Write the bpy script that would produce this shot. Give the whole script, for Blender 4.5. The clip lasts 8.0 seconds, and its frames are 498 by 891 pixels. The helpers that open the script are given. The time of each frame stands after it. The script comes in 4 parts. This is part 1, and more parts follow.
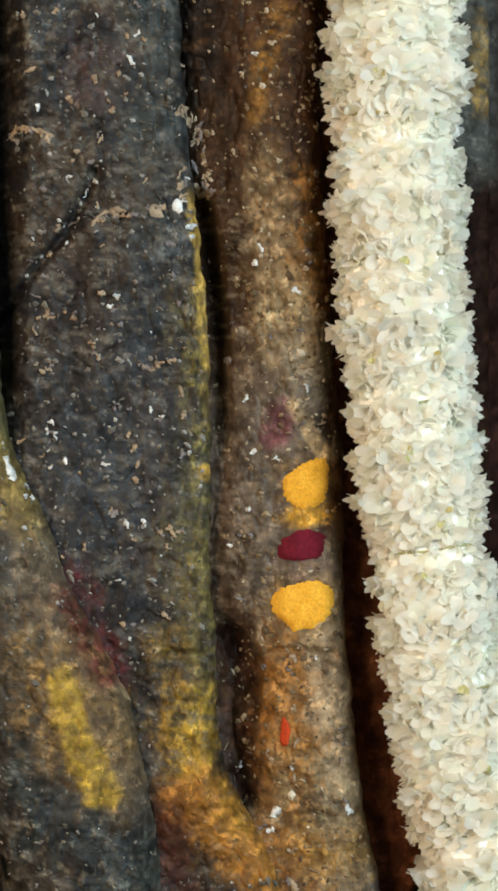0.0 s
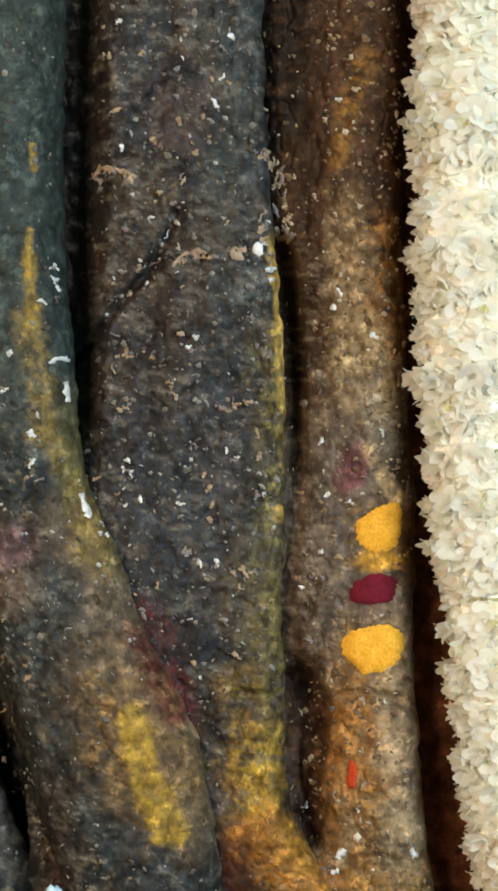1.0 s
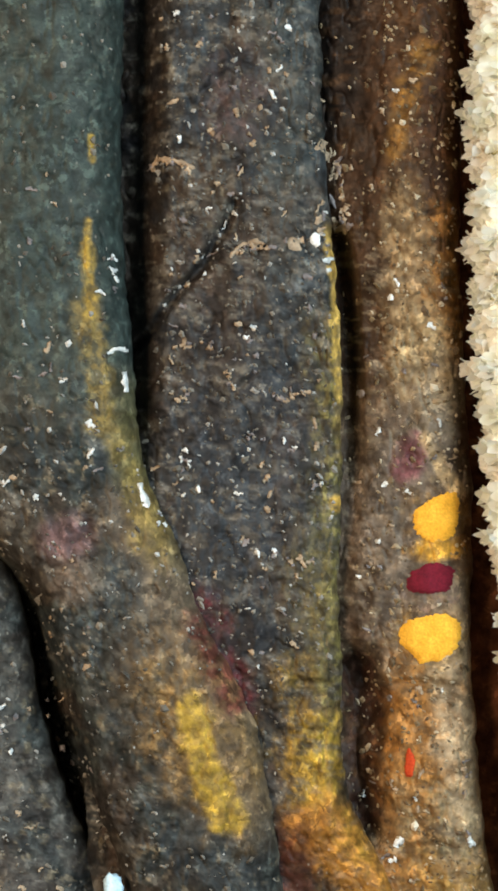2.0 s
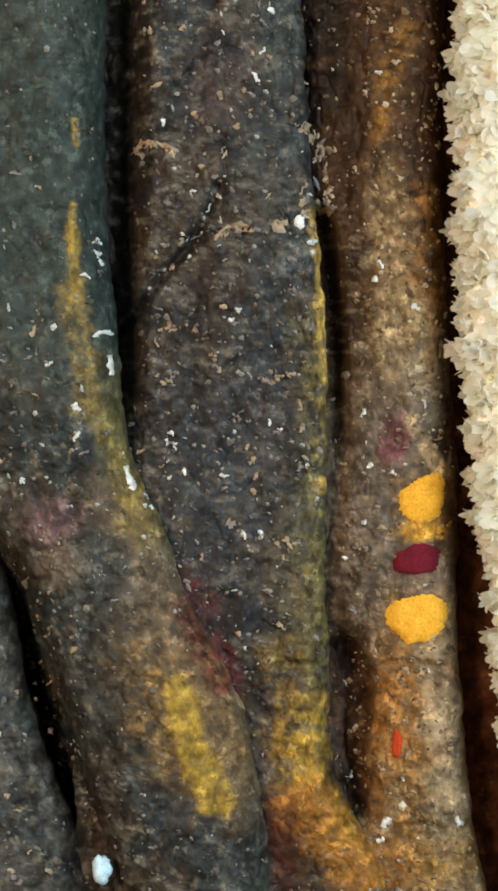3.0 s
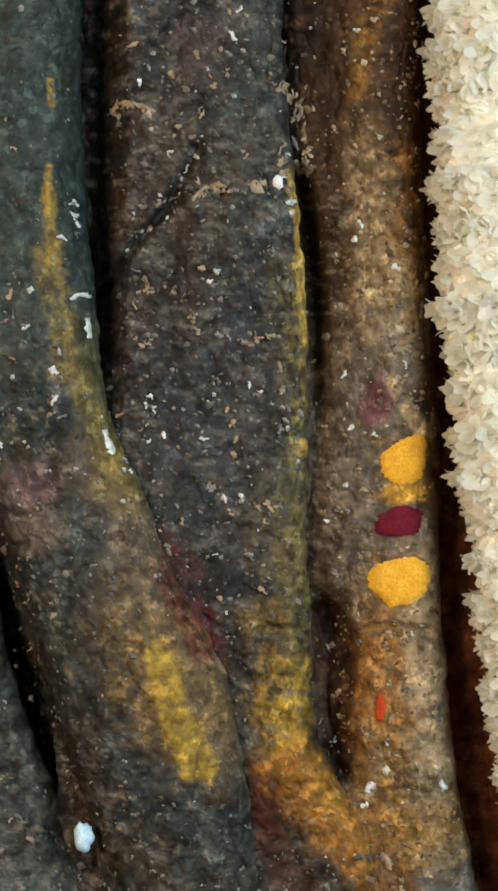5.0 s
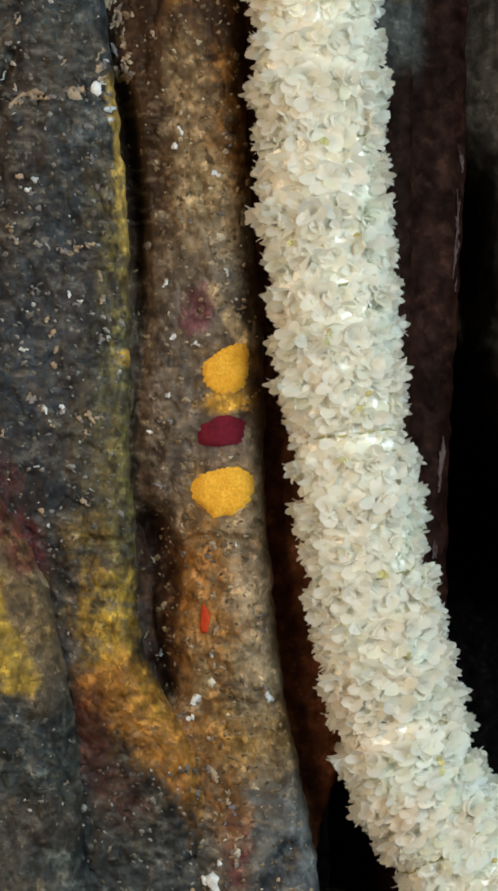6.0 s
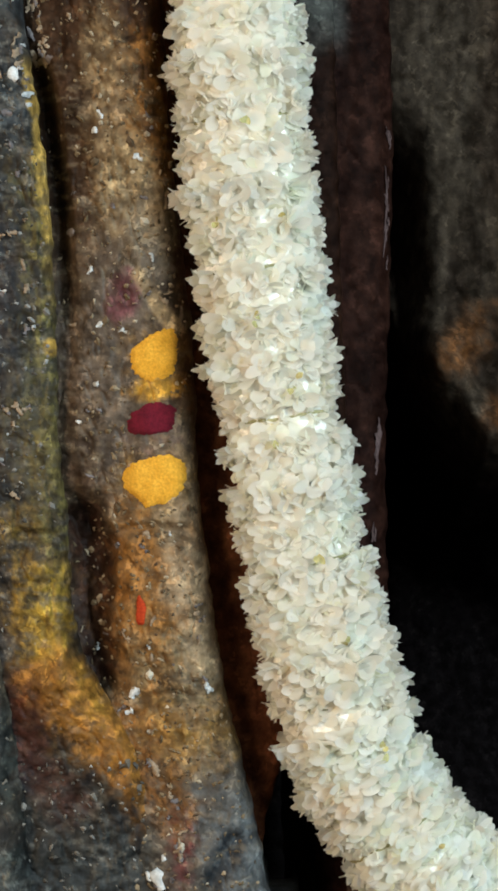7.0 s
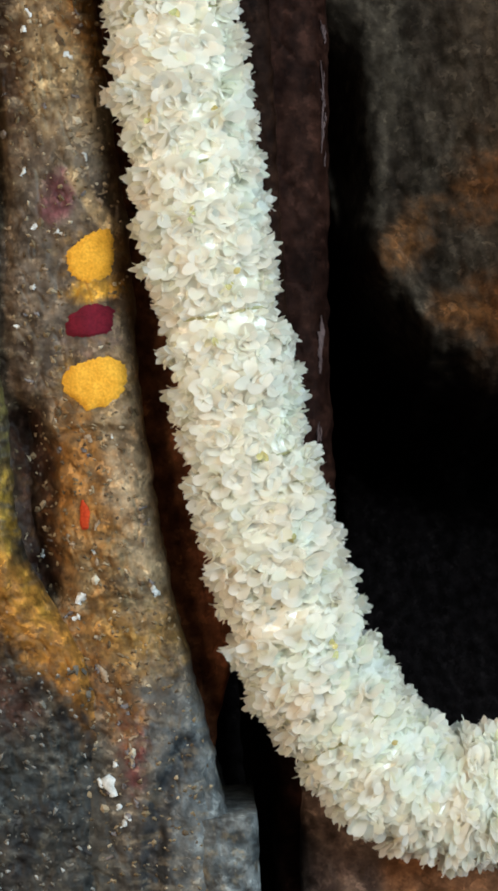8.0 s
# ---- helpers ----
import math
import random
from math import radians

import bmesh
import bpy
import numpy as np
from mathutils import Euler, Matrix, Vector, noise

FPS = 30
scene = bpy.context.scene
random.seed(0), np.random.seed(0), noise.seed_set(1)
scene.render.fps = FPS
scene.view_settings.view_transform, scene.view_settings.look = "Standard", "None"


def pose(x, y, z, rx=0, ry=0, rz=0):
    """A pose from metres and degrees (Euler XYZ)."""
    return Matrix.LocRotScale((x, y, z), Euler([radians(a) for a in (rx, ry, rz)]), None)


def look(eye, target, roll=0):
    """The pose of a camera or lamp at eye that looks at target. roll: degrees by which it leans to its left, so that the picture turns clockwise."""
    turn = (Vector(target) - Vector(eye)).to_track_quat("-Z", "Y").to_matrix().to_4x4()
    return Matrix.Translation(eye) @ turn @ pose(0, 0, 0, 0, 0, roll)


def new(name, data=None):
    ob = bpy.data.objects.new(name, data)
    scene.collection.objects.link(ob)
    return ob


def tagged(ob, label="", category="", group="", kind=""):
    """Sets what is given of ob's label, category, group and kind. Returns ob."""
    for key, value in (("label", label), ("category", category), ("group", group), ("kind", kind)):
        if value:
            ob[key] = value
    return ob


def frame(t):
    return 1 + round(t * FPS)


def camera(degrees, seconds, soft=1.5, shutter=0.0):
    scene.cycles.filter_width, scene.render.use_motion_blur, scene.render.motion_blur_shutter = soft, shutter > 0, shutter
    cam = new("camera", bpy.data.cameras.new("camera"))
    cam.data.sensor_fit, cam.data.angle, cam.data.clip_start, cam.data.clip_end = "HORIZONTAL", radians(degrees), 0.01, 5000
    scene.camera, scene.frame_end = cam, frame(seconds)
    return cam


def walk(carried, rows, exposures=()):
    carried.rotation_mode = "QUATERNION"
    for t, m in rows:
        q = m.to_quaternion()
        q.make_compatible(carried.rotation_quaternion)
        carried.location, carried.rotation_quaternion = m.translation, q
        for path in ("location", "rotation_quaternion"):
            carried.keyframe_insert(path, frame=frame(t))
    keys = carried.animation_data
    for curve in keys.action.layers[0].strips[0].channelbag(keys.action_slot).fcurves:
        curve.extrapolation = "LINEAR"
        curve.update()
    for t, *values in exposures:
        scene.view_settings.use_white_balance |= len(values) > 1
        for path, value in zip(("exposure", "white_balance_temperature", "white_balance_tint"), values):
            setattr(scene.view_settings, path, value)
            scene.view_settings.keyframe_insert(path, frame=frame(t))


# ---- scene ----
cam = camera(10.43, 8.0, soft=3.2)

# View units, fitted to the camera's view and taken as a quarter of a millimetre: u to the right and v downwards on the
# face of the trunk.
UNIT, MID_U, MID_V, HEIGHT, STAND = 0.00025, 438.0, 784.0, 1.0, 1.2


def at(u, v, y=0.0):
    """A place in the world from view units and a depth in metres (away from the viewer)."""
    return Vector(((u - MID_U) * UNIT, y, HEIGHT + (MID_V - v) * UNIT))


# seconds, the point looked at (right, up), lean, distance
VIEWS = [
    (0.0, 0, 0, 0.0, 1.0), (0.5, -46.6, 56.2, 0.49, 1.0019), (1.0, -133.1, 72.8, 1.40, 1.0065),
    (1.5, -234.2, 63.1, 1.49, 1.0082), (1.7, -235, 66, 1.45, 1.009), (2.8, -228, -8, 1.02, 1.0125),
    (3.0, -208.7, 21.3, 0.99, 1.0125), (3.5, -211.0, 14.6, 0.73, 1.0097), (4.0, -206.1, -20.1, 0.68, 1.0074),
    (4.2, -210, -23, 0.66, 1.007), (5.3, -117, -48, 0.40, 1.002), (5.5, -47.1, -35.8, 0.35, 1.0017),
    (5.7, 26, -116, 0.2, 0.998), (6.0, 140.3, -200.1, 0.02, 0.9922), (6.1, 162, -230, -0.2, 0.990),
    (6.5, 167.9, -168.8, -1.18, 0.9804), (7.0, 257.6, -226.0, -1.75, 0.9752), (7.3, 318, -312, -2.3, 0.970),
    (7.5, 323.9, -418.5, -2.86, 0.9674), (7.7, 337, -458, -3.1, 0.966), (8.0, 348.8, -402.0, -3.35, 0.9651),
]
CARRY = 0.5  # half of each pan is a step sideways, half a turn
walk(cam, [(t, look(at(MID_U + CARRY * r, MID_V - CARRY * u, -STAND * d), at(MID_U + r, MID_V - u, 0), lean)) for t, r, u, lean, d in VIEWS],
     exposures=[(0.0, -0.13, 6500, 11), (0.5, -0.1, 6500, 11), (1.0, -0.05, 6500, 11), (1.5, 0.36, 6350, 11), (3.0, -0.02, 6600, 11), (3.5, -0.12, 6620, 11), (4.0, -0.15, 6650, 11), (5.5, -0.28, 6500, 11), (6.0, -0.41, 6420, 11),
                (6.5, -0.33, 6350, 11), (7.0, -0.26, 6250, 11), (7.5, -0.20, 6200, 11), (8.0, -0.14, 6150, 11)])

# ---- light ----
world = bpy.data.worlds.new("dim_room")
scene.world = world
world.use_nodes = True
world.node_tree.nodes["Background"].inputs[0].default_value = (0.8, 0.9, 1.0, 1)
world.node_tree.nodes["Background"].inputs[1].default_value = 0.05


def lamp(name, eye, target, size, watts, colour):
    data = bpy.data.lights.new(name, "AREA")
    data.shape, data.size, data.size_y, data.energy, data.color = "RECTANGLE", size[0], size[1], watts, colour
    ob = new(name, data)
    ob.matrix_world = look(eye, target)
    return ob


# added area lamps behind the camera, sources unseen: cool right, warm left
lamp("unseen_cool_lamp", (0.95, -1.55, 1.45), (0.05, 0, 1.0), (0.8, 1.2), 52.0, (0.79, 0.95, 1.0))
lamp("unseen_warm_lamp", (-1.05, -1.4, 1.2), (0.05, 0, 1.0), (0.6, 0.6), 28.0, (1.0, 0.74, 0.49))


# ---- materials ----
def mat(name, rough=0.8):
    m = bpy.data.materials.new(name)
    m.use_nodes = True
    n = m.node_tree.nodes
    b = n["Principled BSDF"]
    b.inputs["Roughness"].default_value = rough
    return m, n, m.node_tree.links, b


def noise_node(n, l, scale, detail=4.0, stretch=None):
    c = n.new("ShaderNodeTexCoord")
    t = n.new("ShaderNodeTexNoise")
    t.inputs["Scale"].default_value, t.inputs["Detail"].default_value = scale, detail
    if stretch:
        mp = n.new("ShaderNodeMapping")
        mp.inputs["Scale"].default_value = stretch
        l.new(c.outputs["Object"], mp.inputs["Vector"])
        l.new(mp.outputs["Vector"], t.inputs["Vector"])
    else:
        l.new(c.outputs["Object"], t.inputs["Vector"])
    return t


def ramp(n, l, source, stops):
    r = n.new("ShaderNodeValToRGB")
    e = r.color_ramp.elements
    while len(e) < len(stops):
        e.new(0.5)
    for k, (p, c) in enumerate(stops):
        e[k].position, e[k].color = p, (*c, 1) if len(c) == 3 else c
    l.new(source, r.inputs["Fac"])
    return r


def mixer(n, l, kind, fac, a, b):
    m = n.new("ShaderNodeMix")
    m.data_type, m.blend_type = "RGBA", kind
    for sock, val in ((m.inputs[0], fac), (m.inputs[6], a), (m.inputs[7], b)):
        if hasattr(val, "is_output"):
            l.new(val, sock)
        elif isinstance(val, tuple):
            sock.default_value = (*val, 1)
        else:
            sock.default_value = val
    return m.outputs[2]


def bump(n, l, b, chain):
    last = None
    for source, strength, distance in chain:
        k = n.new("ShaderNodeBump")
        k.inputs["Strength"].default_value, k.inputs["Distance"].default_value = strength, distance
        l.new(source, k.inputs["Height"])
        if last:
            l.new(last, k.inputs["Normal"])
        last = k.outputs["Normal"]
    l.new(last, b.inputs["Normal"])


def bark_material(name="bark", gloss=0.12, cell=0.5, relief=1.0, speck=0.4):
    m, n, l, b = mat(name, 0.55)
    a = n.new("ShaderNodeAttribute")
    a.attribute_name = "stain_shade"
    grain = noise_node(n, l, 900, 4)
    grit = noise_node(n, l, 140, 6)
    # flaky cells, each of its own tone
    c0 = n.new("ShaderNodeTexCoord")
    warp = n.new("ShaderNodeVectorMath")
    warp.operation = "MULTIPLY_ADD"
    warp.inputs[1].default_value = (0.010, 0.010, 0.010)
    wn = noise_node(n, l, 260, 3)
    l.new(wn.outputs["Color"], warp.inputs[0])
    l.new(c0.outputs["Object"], warp.inputs[2])
    cells = n.new("ShaderNodeTexVoronoi")
    cells.inputs["Scale"].default_value = 330
    l.new(warp.outputs[0], cells.inputs["Vector"])
    tone = n.new("ShaderNodeSeparateColor")
    l.new(cells.outputs["Color"], tone.inputs["Color"])
    flake = ramp(n, l, tone.outputs["Green"], [(0.0, (0.36, 0.35, 0.34)), (0.16, (0.40, 0.39, 0.38)), (0.22, (0.80, 0.79, 0.77)), (0.66, (0.95, 0.95, 0.95)), (0.72, (1.45, 1.43, 1.40)), (0.88, (1.6, 1.58, 1.52)), (0.92, (2.5, 2.48, 2.4)), (1.0, (3.2, 3.2, 3.1))])
    shade = ramp(n, l, grain.outputs["Fac"], [(0.30, (0.86, 0.86, 0.86)), (0.52, (1, 1, 1)), (0.72, (1.14, 1.14, 1.14))])
    patch = ramp(n, l, grit.outputs["Fac"], [(0.34, (0.55, 0.53, 0.51)), (0.5, (0.95, 0.95, 0.95)), (0.66, (1.4, 1.38, 1.34))])
    col = mixer(n, l, "MULTIPLY", 1.0, a.outputs["Color"], shade.outputs["Color"])
    col = mixer(n, l, "MULTIPLY", 1.0, col, patch.outputs["Color"])
    col = mixer(n, l, "MULTIPLY", cell, col, flake.outputs["Color"])
    # pale specks: flecks of ash and bark, and glints painted in
    c = n.new("ShaderNodeTexCoord")
    mp = n.new("ShaderNodeMapping")
    mp.inputs["Scale"].default_value, mp.inputs["Rotation"].default_value = (1.2, 1, 0.75), (0, 0.4, 0)
    l.new(c.outputs["Object"], mp.inputs["Vector"])
    v = n.new("ShaderNodeTexVoronoi")
    v.inputs["Scale"].default_value = 260
    l.new(mp.outputs["Vector"], v.inputs["Vector"])
    near = ramp(n, l, v.outputs["Distance"], [(0.10, (1, 1, 1)), (0.20, (0, 0, 0))])
    some = n.new("ShaderNodeSeparateColor")
    l.new(v.outputs["Color"], some.inputs["Color"])
    few = ramp(n, l, some.outputs["Red"], [(0.80, (0, 0, 0)), (0.9, (speck, speck, speck))])
    fac = n.new("ShaderNodeMath")
    fac.operation = "MULTIPLY"
    l.new(near.outputs["Color"], fac.inputs[0])
    l.new(few.outputs["Color"], fac.inputs[1])
    col = mixer(n, l, "MIX", fac.outputs[0], col, (0.24, 0.23, 0.20))
    l.new(col, b.inputs["Base Color"])
    b.inputs["Specular IOR Level"].default_value = gloss
    bump(n, l, b, [(grit.outputs["Fac"], 0.35 * relief, 0.0022), (tone.outputs["Green"], 0.25 * relief, 0.0005), (grain.outputs["Fac"], 0.15 * relief, 0.0004)])
    return m


def plain_material(name, low, high, scale, rough=0.85, depth=0.001, random_tint=False):
    m, n, l, b = mat(name, rough)
    b.inputs["Specular IOR Level"].default_value = 0.2
    t = noise_node(n, l, scale, 5)
    r = ramp(n, l, t.outputs["Fac"], [(0.3, low), (0.7, high)])
    col = r.outputs["Color"]
    f = noise_node(n, l, scale * 6, 3)
    g = ramp(n, l, f.outputs["Fac"], [(0.3, (0.75, 0.75, 0.75)), (0.7, (1.15, 1.15, 1.15))])
    col = mixer(n, l, "MULTIPLY", 1.0, col, g.outputs["Color"])
    l.new(col, b.inputs["Base Color"])
    bump(n, l, b, [(t.outputs["Fac"], 0.5, depth), (f.outputs["Fac"], 0.4, depth * 0.4)])
    return m


def petal_material():
    m, n, l, b = mat("white_petal", 0.62)
    b.inputs["Specular IOR Level"].default_value = 0.16
    g = n.new("ShaderNodeNewGeometry")
    o = n.new("ShaderNodeObjectInfo")
    s = n.new("ShaderNodeMath")
    s.operation = "ADD"
    l.new(g.outputs["Random Per Island"], s.inputs[0])
    l.new(o.outputs["Random"], s.inputs[1])
    w = n.new("ShaderNodeMath")
    w.operation = "FRACT"
    l.new(s.outputs[0], w.inputs[0])
    r = ramp(n, l, w.outputs[0], [(0.0, (0.925, 0.915, 0.885)), (0.35, (0.935, 0.932, 0.91)), (0.7, (0.945, 0.945, 0.935)), (0.95, (0.93, 0.93, 0.87)), (1.0, (0.88, 0.87, 0.74))])
    big = noise_node(n, l, 55, 3)
    tone = ramp(n, l, big.outputs["Fac"], [(0.36, (0.99, 0.95, 0.88)), (0.48, (0.99, 0.985, 0.955)), (0.56, (0.975, 0.99, 0.935)), (0.66, (0.98, 1, 1))])
    col = mixer(n, l, "MULTIPLY", 1.0, r.outputs["Color"], tone.outputs["Color"])
    l.new(col, b.inputs["Base Color"])
    t = n.new("ShaderNodeBsdfTranslucent")
    l.new(col, t.inputs["Color"])
    mx = n.new("ShaderNodeMixShader")
    mx.inputs[0].default_value = 0.68
    l.new(b.outputs[0], mx.inputs[1])
    l.new(t.outputs[0], mx.inputs[2])
    l.new(mx.outputs[0], n["Material Output"].inputs["Surface"])
    vein = noise_node(n, l, 500, 2)
    bump(n, l, b, [(vein.outputs["Fac"], 0.15, 0.0005)])
    return m


def chip_material(name, stops):
    m, n, l, b = mat(name, 0.55)
    g = n.new("ShaderNodeNewGeometry")
    r = ramp(n, l, g.outputs["Random Per Island"], stops)
    l.new(r.outputs["Color"], b.inputs["Base Color"])
    return m


BARK = bark_material(cell=0.38)
DARK_WOOD = bark_material("dark_wood", 0.015, 0.3, 0.5, 0.0)
PETAL = petal_material()
CHIP = chip_material("grey_chip", [(0.0, (0.0532, 0.0479, 0.0399)), (0.4, (0.0865, 0.0798, 0.0665)), (0.7, (0.16, 0.146, 0.12)), (0.9, (0.22, 0.215, 0.20)), (1.0, (0.42, 0.43, 0.42))])
TAN_CHIP = chip_material("tan_chip", [(0.0, (0.0665, 0.0426, 0.0239)), (0.4, (0.12, 0.0865, 0.0466)), (0.75, (0.226, 0.166, 0.0931)), (0.95, (0.359, 0.293, 0.2)), (1.0, (0.532, 0.479, 0.372))])
TURMERIC = plain_material("turmeric_paste", (0.545, 0.266, 0.0186), (0.705, 0.379, 0.0399), 160, 0.9, 0.0006)
VERMILION = plain_material("vermilion_powder", (0.0798, 0.00466, 0.012), (0.14, 0.00798, 0.0199), 170, 0.95, 0.0008)
RED = plain_material("red_powder", (0.346, 0.0346, 0.0106), (0.439, 0.0559, 0.0133), 200, 0.95, 0.0005)
ASHEN = plain_material("ashen_splinter", (0.0931, 0.0825, 0.0825), (0.2, 0.18, 0.18), 200, 0.7, 0.0006)
LIME = plain_material("lime_crust", (0.333, 0.346, 0.339), (0.665, 0.692, 0.692), 260, 0.6, 0.0006)
PINK_ASH = plain_material("weathered_splinter", (0.055, 0.032, 0.030), (0.13, 0.085, 0.080), 220, 0.8, 0.0006)
PALE_BLUE = plain_material("bluish_lime", (0.33, 0.49, 0.60), (0.50, 0.68, 0.80), 260, 0.6, 0.0006)
TANFLAKE = plain_material("tan_bark_flake", (0.173, 0.126, 0.0825), (0.359, 0.279, 0.193), 200, 0.7, 0.0006)
STRING = plain_material("green_string", (0.24, 0.23, 0.11), (0.36, 0.34, 0.18), 200, 0.8, 0.0004)
BUD = plain_material("bud_green", (0.36, 0.33, 0.12), (0.58, 0.54, 0.27), 220, 0.7, 0.0003)
CORE = plain_material("petal_core", (0.88, 0.87, 0.78), (0.93, 0.93, 0.89), 90, 0.8, 0.002)
# made pale so that the added, unseen walls throw back more fill
PLASTER = plain_material("bounce_plaster", (0.54, 0.52, 0.49), (0.64, 0.62, 0.58), 3, 0.9, 0.003)
SOIL = plain_material("trodden_earth", (0.09, 0.07, 0.05), (0.16, 0.12, 0.09), 6, 0.95, 0.01)


# ---- fields ----
def lattice(ix, iy, seed):
    h = np.sin(ix * 127.1 + iy * 311.7 + seed * 74.7) * 43758.5453
    return h - np.floor(h)


def value_noise(x, y, seed=0):
    ix, iy = np.floor(x), np.floor(y)
    fx, fy = x - ix, y - iy
    fx, fy = fx * fx * (3 - 2 * fx), fy * fy * (3 - 2 * fy)
    a = lattice(ix, iy, seed) * (1 - fx) + lattice(ix + 1, iy, seed) * fx
    b = lattice(ix, iy + 1, seed) * (1 - fx) + lattice(ix + 1, iy + 1, seed) * fx
    return a * (1 - fy) + b * fy


def fbm(x, y, seed=0, octaves=4):
    total, weight, norm = 0.0, 1.0, 0.0
    for k in range(octaves):
        total = total + weight * value_noise(x * 2 ** k, y * 2 ** k, seed + 13 * k)
        norm, weight = norm + weight, weight * 0.55
    return total / norm - 0.5


def smooth(e0, e1, x):
    t = np.clip((x - e0) / (e1 - e0), 0, 1)
    return t * t * (3 - 2 * t)


def along(v, knots):
    """A value along v through a few knots, rounded off."""
    kv, kx = zip(*knots)
    return sum(np.interp(v + d, kv, kx) for d in (-40, -20, 0, 20, 40)) / 5


def ragged_edge(u, v, seed):
    return 2 * fbm(u / 45, v / 45, seed, 4) + 1.1 * fbm(u / 12, v / 13, seed + 7, 3)


def crumbs(u, v, seed, rag):
    """Paste and dirt worn off in small crumbs: 1 where it still sticks."""
    return 1 - min(1.0, 1.3 * rag) * 0.62 * smooth(0.10, -0.12, fbm(u / 9, v / 10, seed + 19, 3))


def blob(u, v, cu, cv, ru, rv, turn=0, soft=0.5, rag=0.5, seed=1, worn=True):
    """1 inside a ragged ellipse, 0 outside."""
    c, s = math.cos(radians(turn)), math.sin(radians(turn))
    x, y = ((u - cu) * c + (v - cv) * s) / ru, (-(u - cu) * s + (v - cv) * c) / rv
    d = np.sqrt(x * x + y * y) + rag * (ragged_edge(u, v, seed) if worn else 2 * fbm(u / 45, v / 45, seed, 2))
    return (1 - smooth(1 - soft, 1 + soft, d)) * (crumbs(u, v, seed, rag) if worn else 1)


def streak(u, v, pts, width, soft=0.6, rag=0.5, seed=2, worn=True):
    """1 near a drawn line, 0 away from it."""
    best = np.full(np.shape(u), 1e9)
    for (a, b), (c, d) in zip(pts, pts[1:]):
        t = np.clip(((u - a) * (c - a) + (v - b) * (d - b)) / ((c - a) ** 2 + (d - b) ** 2), 0, 1)
        best = np.minimum(best, np.hypot(u - a - t * (c - a), v - b - t * (d - b)))
    return (1 - smooth(1 - soft, 1 + soft, best / width + rag * (ragged_edge(u, v, seed) if worn else 2 * fbm(u / 45, v / 45, seed, 2)))) * (crumbs(u, v, seed, rag) if worn else 1)


def dent(u, v, cu, cv, ru, rv, turn=0, soft=0.5, rag=0.5, seed=1):
    """The shape of a blob with no crumbs, for swellings."""
    return blob(u, v, cu, cv, ru, rv, turn, soft, rag, seed, False)


def furrow(u, v, pts, width, soft=0.6, rag=0.5, seed=2):
    """The shape of a streak with no crumbs, for furrows and welts."""
    return streak(u, v, pts, width, soft, rag, seed, False)


def tint(col, mask, colour, amount=1.0):
    k = (np.clip(mask, 0, 1) * amount)[..., None]
    return col * (1 - k) + np.array(colour) * k


def weathered(c, u, v, seed, amount=1.0):
    """Broad uneven patches on grey bark: slate blue, brown, and nearly black."""
    f, g = fbm(u / 85, v / 110, seed, 4), fbm(u / 60, v / 70, seed + 11, 4)
    c = tint(c, smooth(0.0, 0.14, f), (0.040, 0.052, 0.062), 0.62 * amount)
    c = tint(c, smooth(-0.02, -0.15, f), (0.066, 0.043, 0.030), 0.62 * amount)
    c = tint(c, smooth(0.04, 0.15, g), (0.013, 0.013, 0.014), 0.7 * amount)
    pale = smooth(0.06, 0.14, fbm(u / 30, v / 12, seed + 23, 3)) * smooth(-0.02, -0.12, g)
    return tint(c, pale, (0.17, 0.165, 0.150), 0.6 * amount)


def grey_bark(u, v, seed, low=(0.022, 0.022, 0.022), high=(0.075, 0.078, 0.074), brown=0.0):
    f = fbm(u / 120, v / 150, seed, 5) + 0.9 * fbm(u / 26, v / 30, seed + 5, 4)
    k = smooth(-0.27, 0.30, f)[..., None]
    c = np.array(low) * (1 - k) + np.array(high) * k
    if brown:
        c = tint(c, smooth(0.02, 0.16, fbm(u / 60, v / 70, seed + 40, 5)), (0.075, 0.047, 0.026), brown)
        c = tint(c, smooth(0.16, 0.22, fbm(u / 12, v / 14, seed + 50, 3)), (0.17, 0.145, 0.10), 0.7)
        c = tint(c, smooth(0.14, 0.22, fbm(u / 18, v / 22, seed + 60, 3)), (0.016, 0.013, 0.011), 0.5)
    return c


BARK_TONE = 0.71  # one factor on the colours of all stems and the back, tuned for brightness
V_ROWS = np.concatenate([np.linspace(-6416, -300, 50)[:-1], np.linspace(-300, 2100, 700), np.linspace(2100, 4784, 26)[1:]])
FIELDS, STEMS = {}, {}


def part(name, verts, faces, material, parent=None, label="", stain_shade=None, flat=False):
    """One mesh object under a thing or a part."""
    me = bpy.data.meshes.new(name)
    me.from_pydata([tuple(p) for p in verts], [], faces)
    me.materials.append(material)
    if not flat:
        me.polygons.foreach_set("use_smooth", [True] * len(me.polygons))
    if stain_shade is not None:
        # vertex colours: stains together with the shade painted into recesses
        a = me.attributes.new("stain_shade", "FLOAT_COLOR", "POINT")
        rgba = np.ones((len(verts), 4), dtype=np.float32)
        rgba[:, :3] = stain_shade
        a.data.foreach_set("color", rgba.ravel())
    ob = new(name, me)
    ob.parent = parent
    if label:
        tagged(ob, label)
    return ob


def grid_faces(rows, cols):
    i = np.arange(rows * cols).reshape(rows, cols)
    return np.stack([i[:-1, :-1], i[1:, :-1], i[1:, 1:], i[:-1, 1:]], -1).reshape(-1, 4).tolist()


